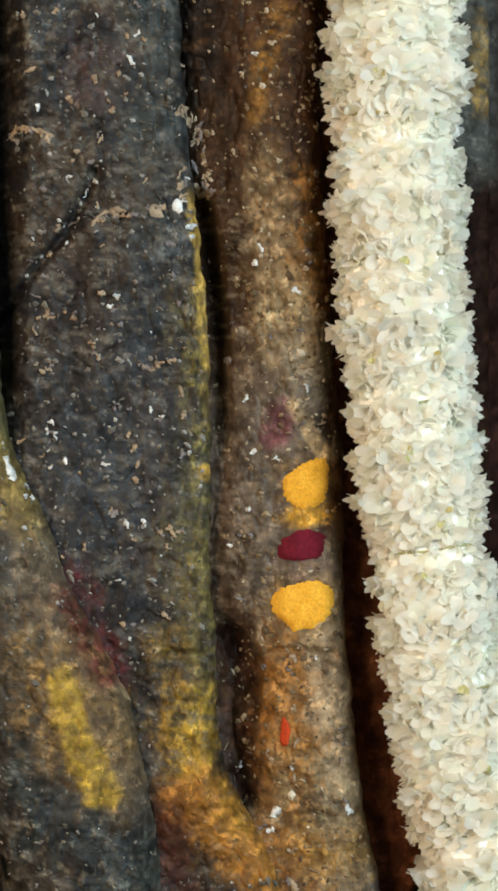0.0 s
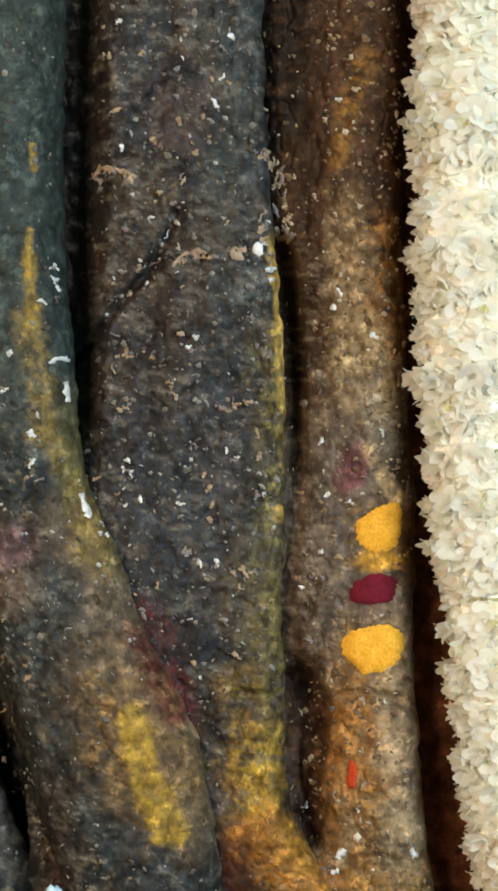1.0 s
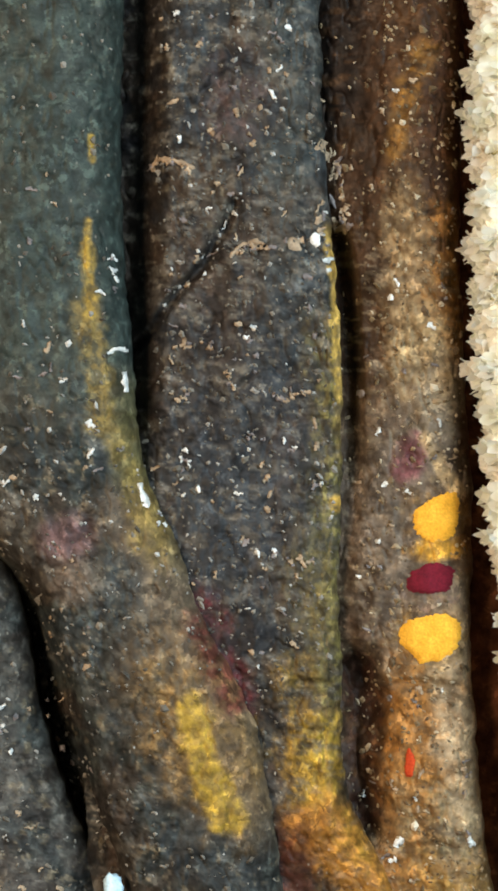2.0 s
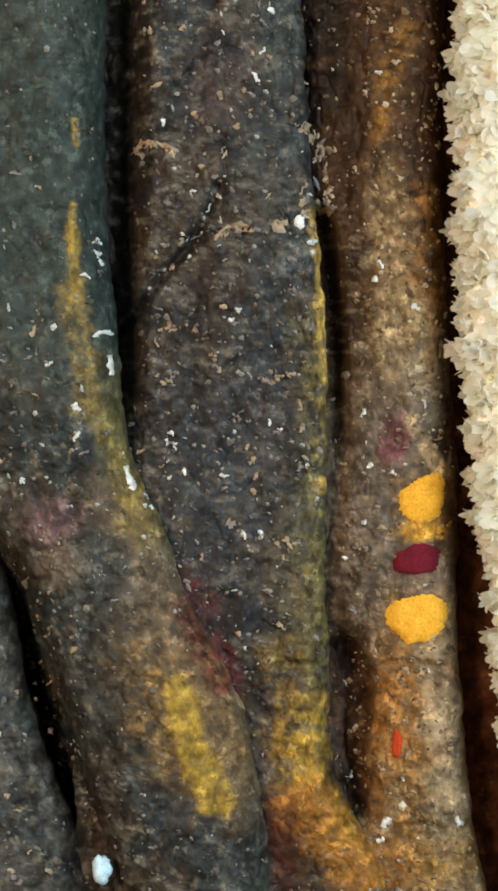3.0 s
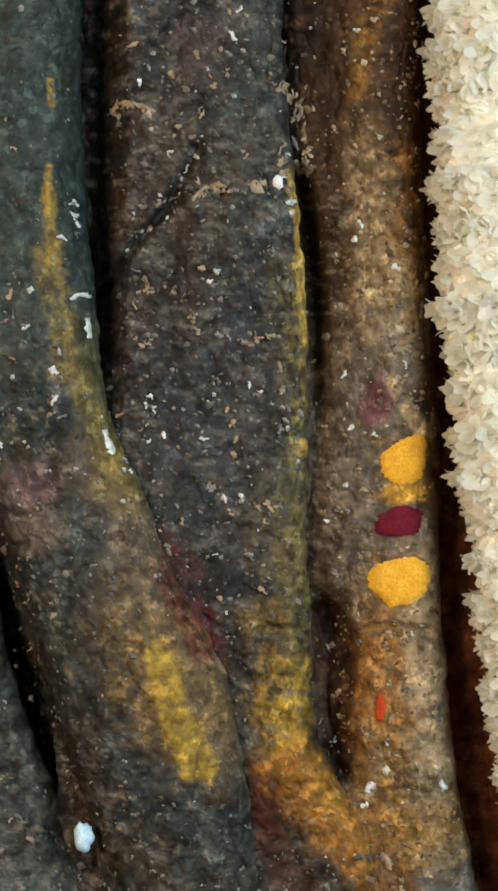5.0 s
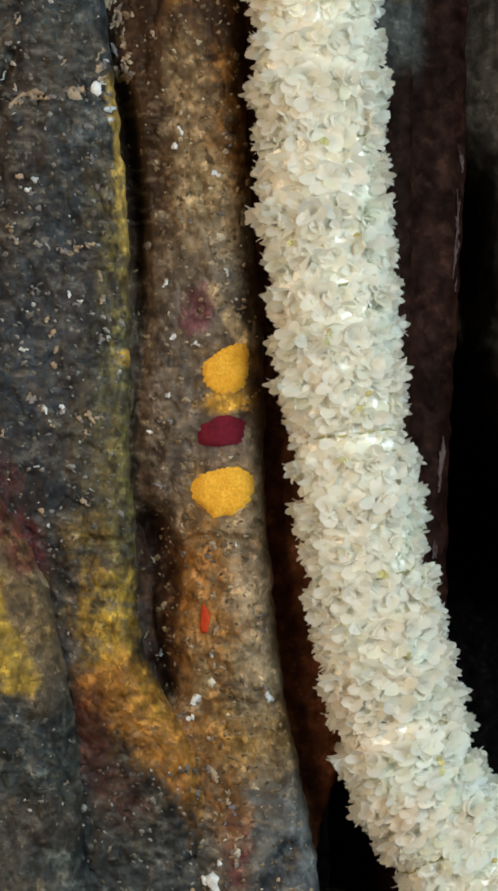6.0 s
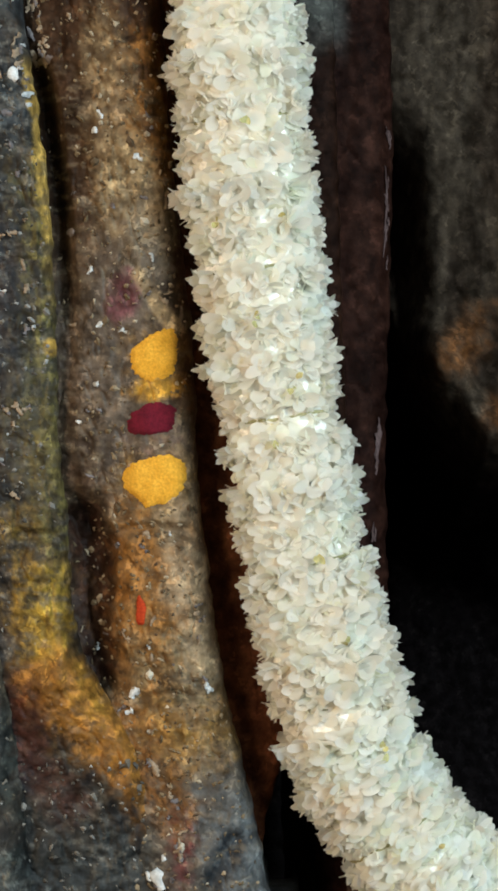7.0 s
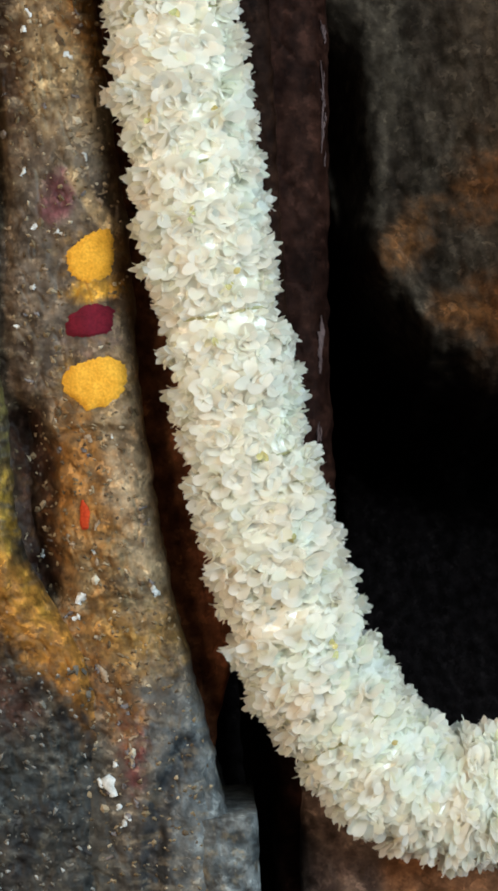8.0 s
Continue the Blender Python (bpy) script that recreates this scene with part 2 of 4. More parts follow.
def limb(name, left, right, front, bulge, power, relief, colour, parent, label, cols=130, seed=1, ragged=5.0, back=0.07, peak=0.0, left_power=None, material=None, rows=None, flaky=1.0, valley=None):
    """A stem of the trunk: rounded front between two edges, sides that run back, and a bark relief."""
    capped, rows = rows is not None, V_ROWS if rows is None else rows
    v = rows[:, None] + np.zeros((1, cols))
    wob = lambda k: ragged * 2 * fbm(rows / 26, rows * 0 + k, seed + k, 2)
    l, r = along(rows, left) + wob(3), along(rows, right) + wob(7)
    s = np.linspace(-1, 1, cols)[None, :]
    s = np.sign(s) * (1 - (1 - np.abs(s)) ** 1.35)
    u = (l + r)[:, None] / 2 + s * (r - l)[:, None] / 2
    q = np.where(s < peak, (peak - s) / (1 + peak), (s - peak) / (1 - peak))
    pw = np.where(s < peak, left_power or power, power)
    y = front - bulge * (1 - q ** pw) ** (1 / pw)
    inner = smooth(0, 0.12, 1 - np.abs(s))
    y = y - relief(u, v) * inner
    some = flaky(u, v) if callable(flaky) else flaky
    some = some * smooth(-0.12, 0.16, fbm(u / 70, v / 90, seed + 251, 3))
    chip = some * smooth(0.06, 0.15, fbm(u / 19, v / 12, seed + 201, 3))
    pit = some * smooth(-0.07, -0.16, fbm(u / 20, v / 13, seed + 231, 3))
    y = y - (0.0006 * chip - 0.0008 * pit) * inner
    if valley:
        y = y + valley(u, v)
    if capped:
        y[0], y[1] = front + back, front + 0.004
    FIELDS[name] = (l, r, u, y)
    col = colour(u, v) * BARK_TONE * (1 + 0.7 * chip - 0.32 * pit)[..., None]
    # sides
    steps = [0.004, 0.012, 0.025, back]
    us = np.concatenate([u[:, :1] + np.array([3.0, 4.0, 3.0, -5.0])[None, ::-1], u, u[:, -1:] - np.array([3.0, 4.0, 3.0, -5.0])[None]], 1)
    ys = np.concatenate([np.maximum(front, y[:, :1]) + np.array(steps)[None, ::-1], y, np.maximum(front, y[:, -1:]) + np.array(steps)[None]], 1)
    vs = np.concatenate([v[:, :4], v, v[:, :4]], 1)
    cs = np.concatenate([np.repeat(col[:, :1], 4, 1), col, np.repeat(col[:, -1:], 4, 1)], 1)
    verts = np.stack([(us - MID_U) * UNIT, ys, HEIGHT + (MID_V - vs) * UNIT], -1).reshape(-1, 3)
    STEMS[name] = part(name, verts, grid_faces(*us.shape), material or BARK, parent, label, cs.reshape(-1, 3))
    return STEMS[name]


def depth_on(name, u, v):
    """Depth of a stem's face at a place in view units."""
    l, r, uu, yy = FIELDS[name]
    k = int(np.argmin(np.abs(V_ROWS - v)))
    return float(np.interp(u, uu[k], yy[k]))


def common_relief(u, v, seed, amp=1.0):
    f = fbm(u / 75, v / 120, seed, 4) * 0.0062 + fbm(u / 22, v / 27, seed + 3, 2) * 0.0017
    cracks = np.abs(fbm(u / 55, v / 80, seed + 9, 3))
    f = f - 0.0012 * (1 - smooth(0.0, 0.05, cracks))
    chips = smooth(0.10, 0.16, fbm(u / 11, v / 15, seed + 21, 2)) * 0.0005
    return amp * (f + chips)


# ---- colours of the stained bark, with shade painted into its hollows ----
YELLOW, ORANGE, OLIVE = (0.42, 0.275, 0.040), (0.30, 0.142, 0.028), (0.19, 0.162, 0.056)
VALLEY_SHADE, MAUVE, SLATE = (0.028, 0.015, 0.009), (0.17, 0.06, 0.075), (0.044, 0.054, 0.068)


def left_colour(u, v):
    c = grey_bark(u, v, 11, (0.018, 0.022, 0.021), (0.070, 0.078, 0.071), 0.15)
    c = 0.9 * weathered(c, u, v, 271, 0.6)
    c = tint(c, smooth(820, 520, v + 90 * fbm(u / 80, v / 80, 39)), (0.034, 0.050, 0.046), 0.82)
    edge = along(v[:, 0], LEFT_EDGE)[:, None] - u
    band = smooth(150, 50, edge + 90 * fbm(u / 60, v / 60, 31)) * smooth(780, 900, v) * smooth(1480, 1330, v)
    c = tint(c, band, (0.145, 0.105, 0.066), 0.75)
    c = tint(c, smooth(70, 25, edge) * smooth(560, 700, v) * smooth(1000, 850, v), OLIVE, 0.4)
    c = tint(c, streak(u, v, [(-86, 195), (-84, 235)], 5, 0.7, 0.8, 41), YELLOW, 0.6)
    c = tint(c, streak(u, v, [(-88, 345), (-86, 420)], 6, 0.7, 0.7, 42), YELLOW, 0.85)
    c = tint(c, streak(u, v, [(-87, 395), (-84, 450), (-80, 510)], 12, 0.6, 0.7, 40), YELLOW, 0.85)
    c = tint(c, streak(u, v, [(-80, 500), (-62, 600), (-56, 690)], 24, 0.6, 0.8, 43), (0.22, 0.155, 0.040), 0.7)
    c = tint(c, streak(u, v, [(-45, 700), (0, 800), (22, 870)], 17, 0.6, 0.8, 44), (0.19, 0.14, 0.045), 0.7)
    c = tint(c, blob(u, v, 32, 890, 34, 70, -15, 0.5, 0.5, 45), (0.20, 0.14, 0.045), 0.8)
    c = tint(c, blob(u, v, 138, 1240, 100, 145, -25, 0.5, 0.6, 46), (0.19, 0.118, 0.044), 0.8)
    c = tint(c, streak(u, v, [(112, 1195), (128, 1260), (150, 1325), (188, 1388)], 29, 0.35, 0.5, 47), (0.40, 0.262, 0.036), 0.9)
    c = tint(c, streak(u, v, [(122, 1050), (160, 1120), (196, 1180)], 24, 0.6, 0.6, 48), (0.10, 0.018, 0.018), 0.75)
    c = tint(c, blob(u, v, -112, 902, 46, 36, 0, 0.6, 0.25, 49), (0.17, 0.105, 0.11), 0.85)
    c = tint(c, blob(u, v, -95, 975, 40, 40, 0, 0.6, 0.3, 50), (0.15, 0.115, 0.09), 0.7)
    return c


def left_relief(u, v):
    f = common_relief(u, v, 12, 0.75)
    return f + 0.004 * dent(u, v, 130, 1240, 110, 170, -25, 0.9, 0.2, 46)


def left_valley(u, v):
    """The flank of the left stem falls away into the groove beside the far stem."""
    seam = u - along(v[:, 0], LEFT_SEAM)[:, None]
    return 0.038 * smooth(100, 30, seam + 22 * fbm(u / 40, v / 60, 38)) * smooth(780, 1120, v) * (0.45 + 0.55 * smooth(1600, 1440, v))


def slab_colour(u, v):
    c = grey_bark(u, v, 61, (0.012, 0.0115, 0.0108), (0.062, 0.060, 0.056), 0.45)
    c = 0.85 * weathered(c, u, v, 261)
    c = tint(c, blob(u, v, 190, 800, 130, 260, 0, 0.7, 0.5, 62), SLATE, 0.6)
    c = tint(c, blob(u, v, 250, 80, 70, 300, 0, 0.7, 0.5, 63), (0.045, 0.056, 0.056), 0.7)
    c = tint(c, blob(u, v, 170, 110, 60, 70, 0, 0.7, 0.5, 64), (0.085, 0.05, 0.045), 0.6)
    c = tint(c, blob(u, v, 120, 500, 110, 190, 10, 0.6, 0.6, 65), (0.035, 0.028, 0.024), 0.6)
    # shade of the sunken left flank, put into the bark colour
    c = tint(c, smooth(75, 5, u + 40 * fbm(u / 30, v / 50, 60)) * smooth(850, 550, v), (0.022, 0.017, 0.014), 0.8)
    # the slanting groove's shade, painted black along it
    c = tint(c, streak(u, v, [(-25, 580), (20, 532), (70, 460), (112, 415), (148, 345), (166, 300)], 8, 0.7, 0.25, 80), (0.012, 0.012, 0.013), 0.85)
    edge = along(v[:, 0], SLAB_EDGE)[:, None] - u
    c = tint(c, smooth(85, 20, edge + 60 * fbm(u / 30, v / 60, 66)) * smooth(430, 620, v) * smooth(1300, 1100, v) * (0.25 + 0.75 * smooth(-0.05, 0.10, fbm(u / 10, v / 13, 57, 3))), OLIVE, 0.85)
    c = tint(c, smooth(20, 8, edge + 16 * fbm(u / 20, v / 30, 67) + 9 * fbm(u / 9, v / 9, 56)) * smooth(320, 380, v) * smooth(800, 560, v), (0.62, 0.40, 0.10), 0.95)
    c = tint(c, blob(u, v, 330, 1010, 62, 130, 0, 0.6, 0.8, 68), (0.15, 0.115, 0.04), 0.7)
    c = tint(c, blob(u, v, 362, 832, 14, 15, 0, 0.25, 0.15, 69), (0.60, 0.37, 0.08), 0.95)
    c = tint(c, blob(u, v, 335, 1290, 62, 150, -8, 0.5, 0.8, 70), (0.27, 0.16, 0.025), 0.9)
    c = tint(c, streak(u, v, [(335, 1230), (345, 1330), (370, 1400)], 26, 0.6, 0.9, 71), YELLOW, 0.8)
    c = tint(c, streak(u, v, [(345, 1410), (420, 1480), (500, 1560), (540, 1640)], 60, 0.45, 0.5, 72), ORANGE, 0.95)
    c = tint(c, streak(u, v, [(350, 1350), (378, 1410), (420, 1460)], 22, 0.7, 0.9, 77), (0.42, 0.25, 0.035), 0.8)
    c = tint(c, blob(u, v, 295, 1480, 40, 90, 0, 0.6, 0.6, 73), (0.075, 0.022, 0.014), 0.85)
    c = tint(c, streak(u, v, [(130, 1010), (155, 1070), (205, 1175)], 30, 0.6, 0.7, 74), (0.085, 0.014, 0.017), 0.9)
    c = tint(c, smooth(1560, 1640, v + 80 * fbm(u / 50, v / 50, 75)), (0.05, 0.053, 0.05), 0.4)
    c = tint(c, smooth(0.10, 0.18, fbm(u / 24, v / 11, 79, 4)), (0.135, 0.125, 0.105), 0.5)
    c = tint(c, blob(u, v, 230, 1050, 100, 230, 0, 0.7, 0.7, 83), (0.022, 0.022, 0.024), 0.45)
    c = tint(c, blob(u, v, 300, 1790, 220, 220, 0, 0.5, 0.6, 84), (0.030, 0.034, 0.033), 0.45)
    c = tint(c, smooth(0.08, 0.2, fbm(u / 45, v / 60, 78, 4)), (0.013, 0.014, 0.017), 0.7)
    c = tint(c, streak(u, v, [(350, 1400), (420, 1480), (500, 1560), (535, 1630)], 50, 0.45, 0.45, 72), (0.32, 0.142, 0.026), 0.75)
    return tint(c, streak(u, v, [(302, 1420), (300, 1490), (330, 1570), (370, 1620)], 30, 0.6, 0.6, 55), (0.050, 0.018, 0.012), 0.7)


def slab_relief(u, v):
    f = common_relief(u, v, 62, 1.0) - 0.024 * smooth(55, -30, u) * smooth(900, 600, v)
    groove = furrow(u, v, [(-25, 580), (20, 532), (70, 460), (112, 415), (148, 345), (166, 300)], 9, 0.8, 0.3, 80)
    f = f - 0.006 * groove
    plate = smooth(-6, 6, v - (375 + 14 * np.sin(u / 24) + 30 * fbm(u / 30, v * 0, 81))) * smooth(120, 170, u) * smooth(900, 500, v)
    f = f + 0.004 * plate
    edge = along(v[:, 0], SLAB_EDGE)[:, None] - u
    f = f + 0.003 * np.exp(-((edge - 14) / 10) ** 2) * smooth(330, 380, v) * smooth(820, 580, v)
    f = f + 0.005 * dent(u, v, 335, 1300, 70, 170, -8, 0.9, 0.3, 70) + 0.005 * furrow(u, v, [(345, 1410), (440, 1490), (520, 1580)], 60, 0.9, 0.3, 72)
    f = f - 0.004 * furrow(u, v, [(300, 1150), (350, 1155), (400, 1175)], 10, 0.8, 0.4, 82)
    return f


def ridge_colour(u, v):
    c = grey_bark(u, v, 91, (0.044, 0.031, 0.022), (0.180, 0.138, 0.096), 0.5)
    top = smooth(720, 560, v + 120 * fbm(u / 50, v / 80, 92))
    c = tint(c, top * smooth(350, 440, u) * 0.8, (0.125, 0.058, 0.017), 0.85)
    # the left valley's brown, with its shade painted in
    c = tint(c, top * smooth(468, 418, u + 40 * fbm(u / 40, v / 60, 93)), VALLEY_SHADE, 0.85)
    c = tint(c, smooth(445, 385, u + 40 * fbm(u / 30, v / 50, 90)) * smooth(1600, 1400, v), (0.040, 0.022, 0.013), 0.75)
    # shade in the upper gap and in the crevice by the plate, painted near-black
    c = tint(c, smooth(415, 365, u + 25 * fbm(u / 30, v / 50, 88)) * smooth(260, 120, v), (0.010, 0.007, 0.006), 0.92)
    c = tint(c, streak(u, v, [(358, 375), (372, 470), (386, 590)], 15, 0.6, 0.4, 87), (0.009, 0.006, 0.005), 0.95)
    c = tint(c, blob(u, v, 562, 110, 92, 270, 3, 0.45, 0.35, 94), (0.036, 0.014, 0.006), 0.96)
    c = tint(c, streak(u, v, [(574, 150), (576, 400), (584, 620), (592, 760)], 17, 0.6, 0.6, 58), (0.060, 0.028, 0.012), 0.85)
    c = tint(c, smooth(400, 270, v + 70 * fbm(u / 40, v / 60, 59)) * smooth(395, 430, u), (0.050, 0.023, 0.010), 0.7)
    c = tint(c, streak(u, v, [(500, 30), (465, 110), (448, 200)], 20, 0.7, 0.6, 95), (0.24, 0.118, 0.024), 0.8)
    c = tint(c, blob(u, v, 540, 450, 42, 140, 0, 0.5, 0.45, 96), (0.24, 0.112, 0.026), 0.9)
    c = tint(c, top * smooth(0.03, 0.16, fbm(u / 34, v / 13, 83, 4)), (0.040, 0.021, 0.010), 0.75)
    c = tint(c, blob(u, v, 480, 440, 36, 190, -4, 0.6, 0.6, 97), (0.30, 0.215, 0.115), 0.75)
    c = tint(c, blob(u, v, 505, 575, 52, 92, -8, 0.5, 0.5, 76), (0.34, 0.26, 0.145), 0.85)
    c = tint(c, blob(u, v, 540, 650, 42, 80, 10, 0.6, 0.5, 98), (0.24, 0.21, 0.15), 0.8)
    c = tint(c, smooth(1060, 1140, v + 60 * fbm(u / 40, v / 40, 86)) * smooth(1560, 1480, v) * smooth(440, 470, u), (0.25, 0.145, 0.062), 0.8)
    c = tint(c, blob(u, v, 488, 752, 26, 40, 20, 0.5, 0.5, 99), MAUVE, 0.8)
    c = tint(c, streak(u, v, [(512, 712), (540, 755), (572, 806)], 11, 0.6, 0.5, 100), (0.42, 0.31, 0.17), 0.85)
    c = tint(c, blob(u, v, 530, 905, 50, 22, 0, 0.5, 0.6, 101), (0.34, 0.18, 0.03), 0.8)
    c = tint(c, blob(u, v, 545, 1000, 50, 28, 0, 0.6, 0.5, 102), (0.13, 0.085, 0.09), 0.7)
    c = tint(c, blob(u, v, 540, 1110, 55, 50, 0, 0.6, 0.6, 103), (0.20, 0.14, 0.06), 0.7)
    c = tint(c, np.maximum(blob(u, v, 535, 1064, 62, 56, 0, 0.4, 0.5, 84), blob(u, v, 539, 852, 56, 54, 0, 0.4, 0.5, 85)), (0.36, 0.20, 0.035), 0.6)
    c = tint(c, blob(u, v, 595, 880, 22, 60, 0, 0.6, 0.7, 104), (0.13, 0.05, 0.014), 0.7)
    c = tint(c, blob(u, v, 500, 1260, 72, 130, 0, 0.5, 0.7, 105), (0.34, 0.150, 0.032), 0.9)
    c = tint(c, blob(u, v, 592, 1240, 42, 180, -5, 0.5, 0.6, 106), (0.37, 0.275, 0.175), 0.92)
    c = tint(c, blob(u, v, 520, 1150, 60, 14, 4, 0.6, 0.7, 107), (0.055, 0.028, 0.015), 0.8)
    c = tint(c, blob(u, v, 560, 1370, 80, 60, 0, 0.6, 0.7, 108), (0.20, 0.155, 0.08), 0.8)
    c = tint(c, blob(u, v, 560, 1440, 70, 18, 0, 0.6, 0.6, 109), (0.075, 0.075, 0.05), 0.8)
    c = tint(c, blob(u, v, 575, 1500, 90, 45, 8, 0.6, 0.7, 110), (0.27, 0.16, 0.045), 0.9)
    low = smooth(1530, 1600, v + 90 * fbm(u / 50, v / 50, 111))
    c = tint(c, low, (0.075, 0.082, 0.084), 0.5)
    c = tint(c, low * blob(u, v, 690, 1800, 80, 220, -10, 0.7, 0.4, 112), (0.17, 0.195, 0.21), 0.75)
    # shade of the slanting furrow, painted along its line
    c = tint(c, streak(u, v, [(650, 1690), (610, 1760), (585, 1860), (575, 1960)], 25, 0.6, 0.35, 120), (0.024, 0.030, 0.038), 0.9)
    c = tint(c, blob(u, v, 560, 1700, 22, 60, 0, 0.6, 0.7, 113), (0.13, 0.03, 0.03), 0.8)
    c = tint(c, streak(u, v, [(480, 1480), (520, 1580), (545, 1640)], 40, 0.6, 0.8, 114), (0.24, 0.11, 0.03), 0.85)
    c = tint(c, blob(u, v, 440, 1850, 120, 130, 0, 0.6, 0.7, 115), (0.085, 0.060, 0.042), 0.5)
    c = tint(c, smooth(0.07, 0.17, fbm(u / 30, v / 11, 82, 4)) * smooth(640, 720, v) * smooth(1600, 1500, v), (0.075, 0.055, 0.036), 0.55)
    c = tint(c, smooth(0.09, 0.17, fbm(u / 26, v / 10, 81, 4)) * smooth(300, 420, v), (0.27, 0.22, 0.15), 0.3)
    c = tint(c, blob(u, v, 500, 1290, 60, 120, 0, 0.5, 0.6, 105), (0.31, 0.155, 0.045), 0.55)
    c = tint(c, blob(u, v, 590, 1250, 42, 200, -5, 0.5, 0.6, 106), (0.33, 0.25, 0.155), 0.6)
    c = tint(c, blob(u, v, 580, 1500, 80, 60, 8, 0.6, 0.7, 110), (0.28, 0.165, 0.05), 0.55)
    c = tint(c, blob(u, v, 480, 860, 74, 200, 4, 0.7, 0.6, 123), (0.155, 0.132, 0.112), 0.7)
    c = tint(c, blob(u, v, 488, 752, 26, 40, 20, 0.5, 0.5, 99), MAUVE, 0.85)
    c = tint(c, streak(u, v, [(512, 712), (540, 755), (572, 806)], 11, 0.6, 0.5, 100), (0.42, 0.31, 0.17), 0.7)
    c = tint(c, blob(u, v, 535, 908, 50, 24, 4, 0.35, 0.5, 101), (0.55, 0.30, 0.035), 0.9)
    # maroon pit, darkened by painted shade
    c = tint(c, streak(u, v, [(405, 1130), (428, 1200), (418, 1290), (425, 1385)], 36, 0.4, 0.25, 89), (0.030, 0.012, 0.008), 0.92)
    c = tint(c, smooth(545, 480, u + 60 * fbm(u / 40, v / 50, 54)) * smooth(1610, 1690, v + 60 * fbm(u / 40, v / 40, 53)), (0.050, 0.053, 0.049), 0.75)
    return c


def ridge_relief(u, v):
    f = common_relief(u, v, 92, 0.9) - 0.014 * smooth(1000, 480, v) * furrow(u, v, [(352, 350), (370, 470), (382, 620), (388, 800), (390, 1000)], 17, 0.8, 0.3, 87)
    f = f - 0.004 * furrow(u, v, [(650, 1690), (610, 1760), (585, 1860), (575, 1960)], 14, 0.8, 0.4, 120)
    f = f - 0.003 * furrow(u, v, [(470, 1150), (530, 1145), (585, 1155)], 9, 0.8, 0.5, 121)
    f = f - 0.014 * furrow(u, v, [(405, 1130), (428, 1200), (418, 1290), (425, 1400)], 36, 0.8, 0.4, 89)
    return f - 0.003 * furrow(u, v, [(500, 1440), (560, 1432), (620, 1440)], 9, 0.8, 0.5, 122)


def far_colour(u, v):
    return weathered(grey_bark(u, v, 131, (0.022, 0.025, 0.025), (0.098, 0.106, 0.100), 0.2), u, v, 281, 0.5)


def knob_colour(u, v):
    return grey_bark(u, v, 171, (0.055, 0.066, 0.072), (0.20, 0.225, 0.235), 0.2)


def wood_colour(u, v):
    c = grey_bark(u, v, 141, (0.070, 0.026, 0.013), (0.150, 0.058, 0.027))
    # shade behind the garland, painted near-black over the red-brown
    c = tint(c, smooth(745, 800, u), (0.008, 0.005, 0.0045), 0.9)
    c = tint(c, smooth(345, 265, v + 60 * fbm(u / 40, v / 40, 153)) * smooth(795, 815, u), (0.085, 0.088, 0.080), 0.9)
    c = tint(c, blob(u, v, 852, 110, 22, 70, 0, 0.5, 0.8, 154), (0.30, 0.19, 0.06), 0.9)
    return tint(c, streak(u, v, [(660, 1250), (715, 1500), (735, 1700)], 24, 0.6, 0.6, 142), (0.085, 0.030, 0.015), 0.6)


def root_colour(u, v):
    c = grey_bark(u, v, 191, (0.065, 0.042, 0.034), (0.13, 0.090, 0.072))
    return tint(c, smooth(1918, 1934, v + 14 * fbm(u / 40, v / 40, 193)) * smooth(970, 1000, u), (0.22, 0.095, 0.036), 0.6)


def post_colour(u, v):
    c = grey_bark(u, v, 151, (0.016, 0.0068, 0.0052), (0.036, 0.0150, 0.0105))
    c = tint(c, smooth(350, 260, v + 60 * fbm(u / 40, v / 40, 153)) * smooth(915, 880, u), (0.070, 0.072, 0.066), 0.85)
    return tint(c, blob(u, v, 850, 110, 20, 60, 0, 0.5, 0.8, 154), (0.22, 0.14, 0.05), 0.8)


# ---- the trunk ----
LEFT_EDGE = [(-3700, -60), (-300, -44), (150, -44), (330, -38), (440, -26), (600, -8), (720, 4), (810, 22), (890, 78), (1020, 122), (1120, 178), (1200, 224), (1310, 257), (1440, 278), (1550, 290), (2100, 330), (4784, 420)]
LEFT_SEAM = [(-3700, -520), (-300, -470), (900, -330), (994, -225), (1125, -196), (1256, -156), (1376, -122), (1500, -76), (1560, -50), (2100, 90), (4784, 200)]
SLAB_EDGE = [(-3700, 290), (-13, 311), (180, 325), (340, 338), (400, 350), (580, 364), (790, 371), (990, 368), (1140, 380), (1240, 378), (1390, 402), (1440, 440), (1500, 490), (1600, 520), (1800, 500), (2100, 490), (4784, 500)]
RIDGE_EDGE = [(-3700, 560), (0, 568), (230, 570), (380, 572), (620, 588), (720, 598), (820, 607), (900, 609), (1030, 604), (1170, 616), (1340, 634), (1450, 648), (1560, 670), (1660, 690), (1777, 708), (1950, 720), (2300, 740), (4784, 780)]

trunk = tagged(new("tree_trunk"), "old grey fluted tree trunk with turmeric stains and a dark hollow", "tree")
trunk.location = (0, 0, 0)
limb("left_stem", LEFT_SEAM, LEFT_EDGE, 0.010, 0.030, 2.8, left_relief, left_colour, trunk, "grey stem with a smeared yellow patch", 170, 1, left_power=1.6, flaky=lambda u, v: 0.25 + 0.75 * smooth(450, 950, v), valley=left_valley)
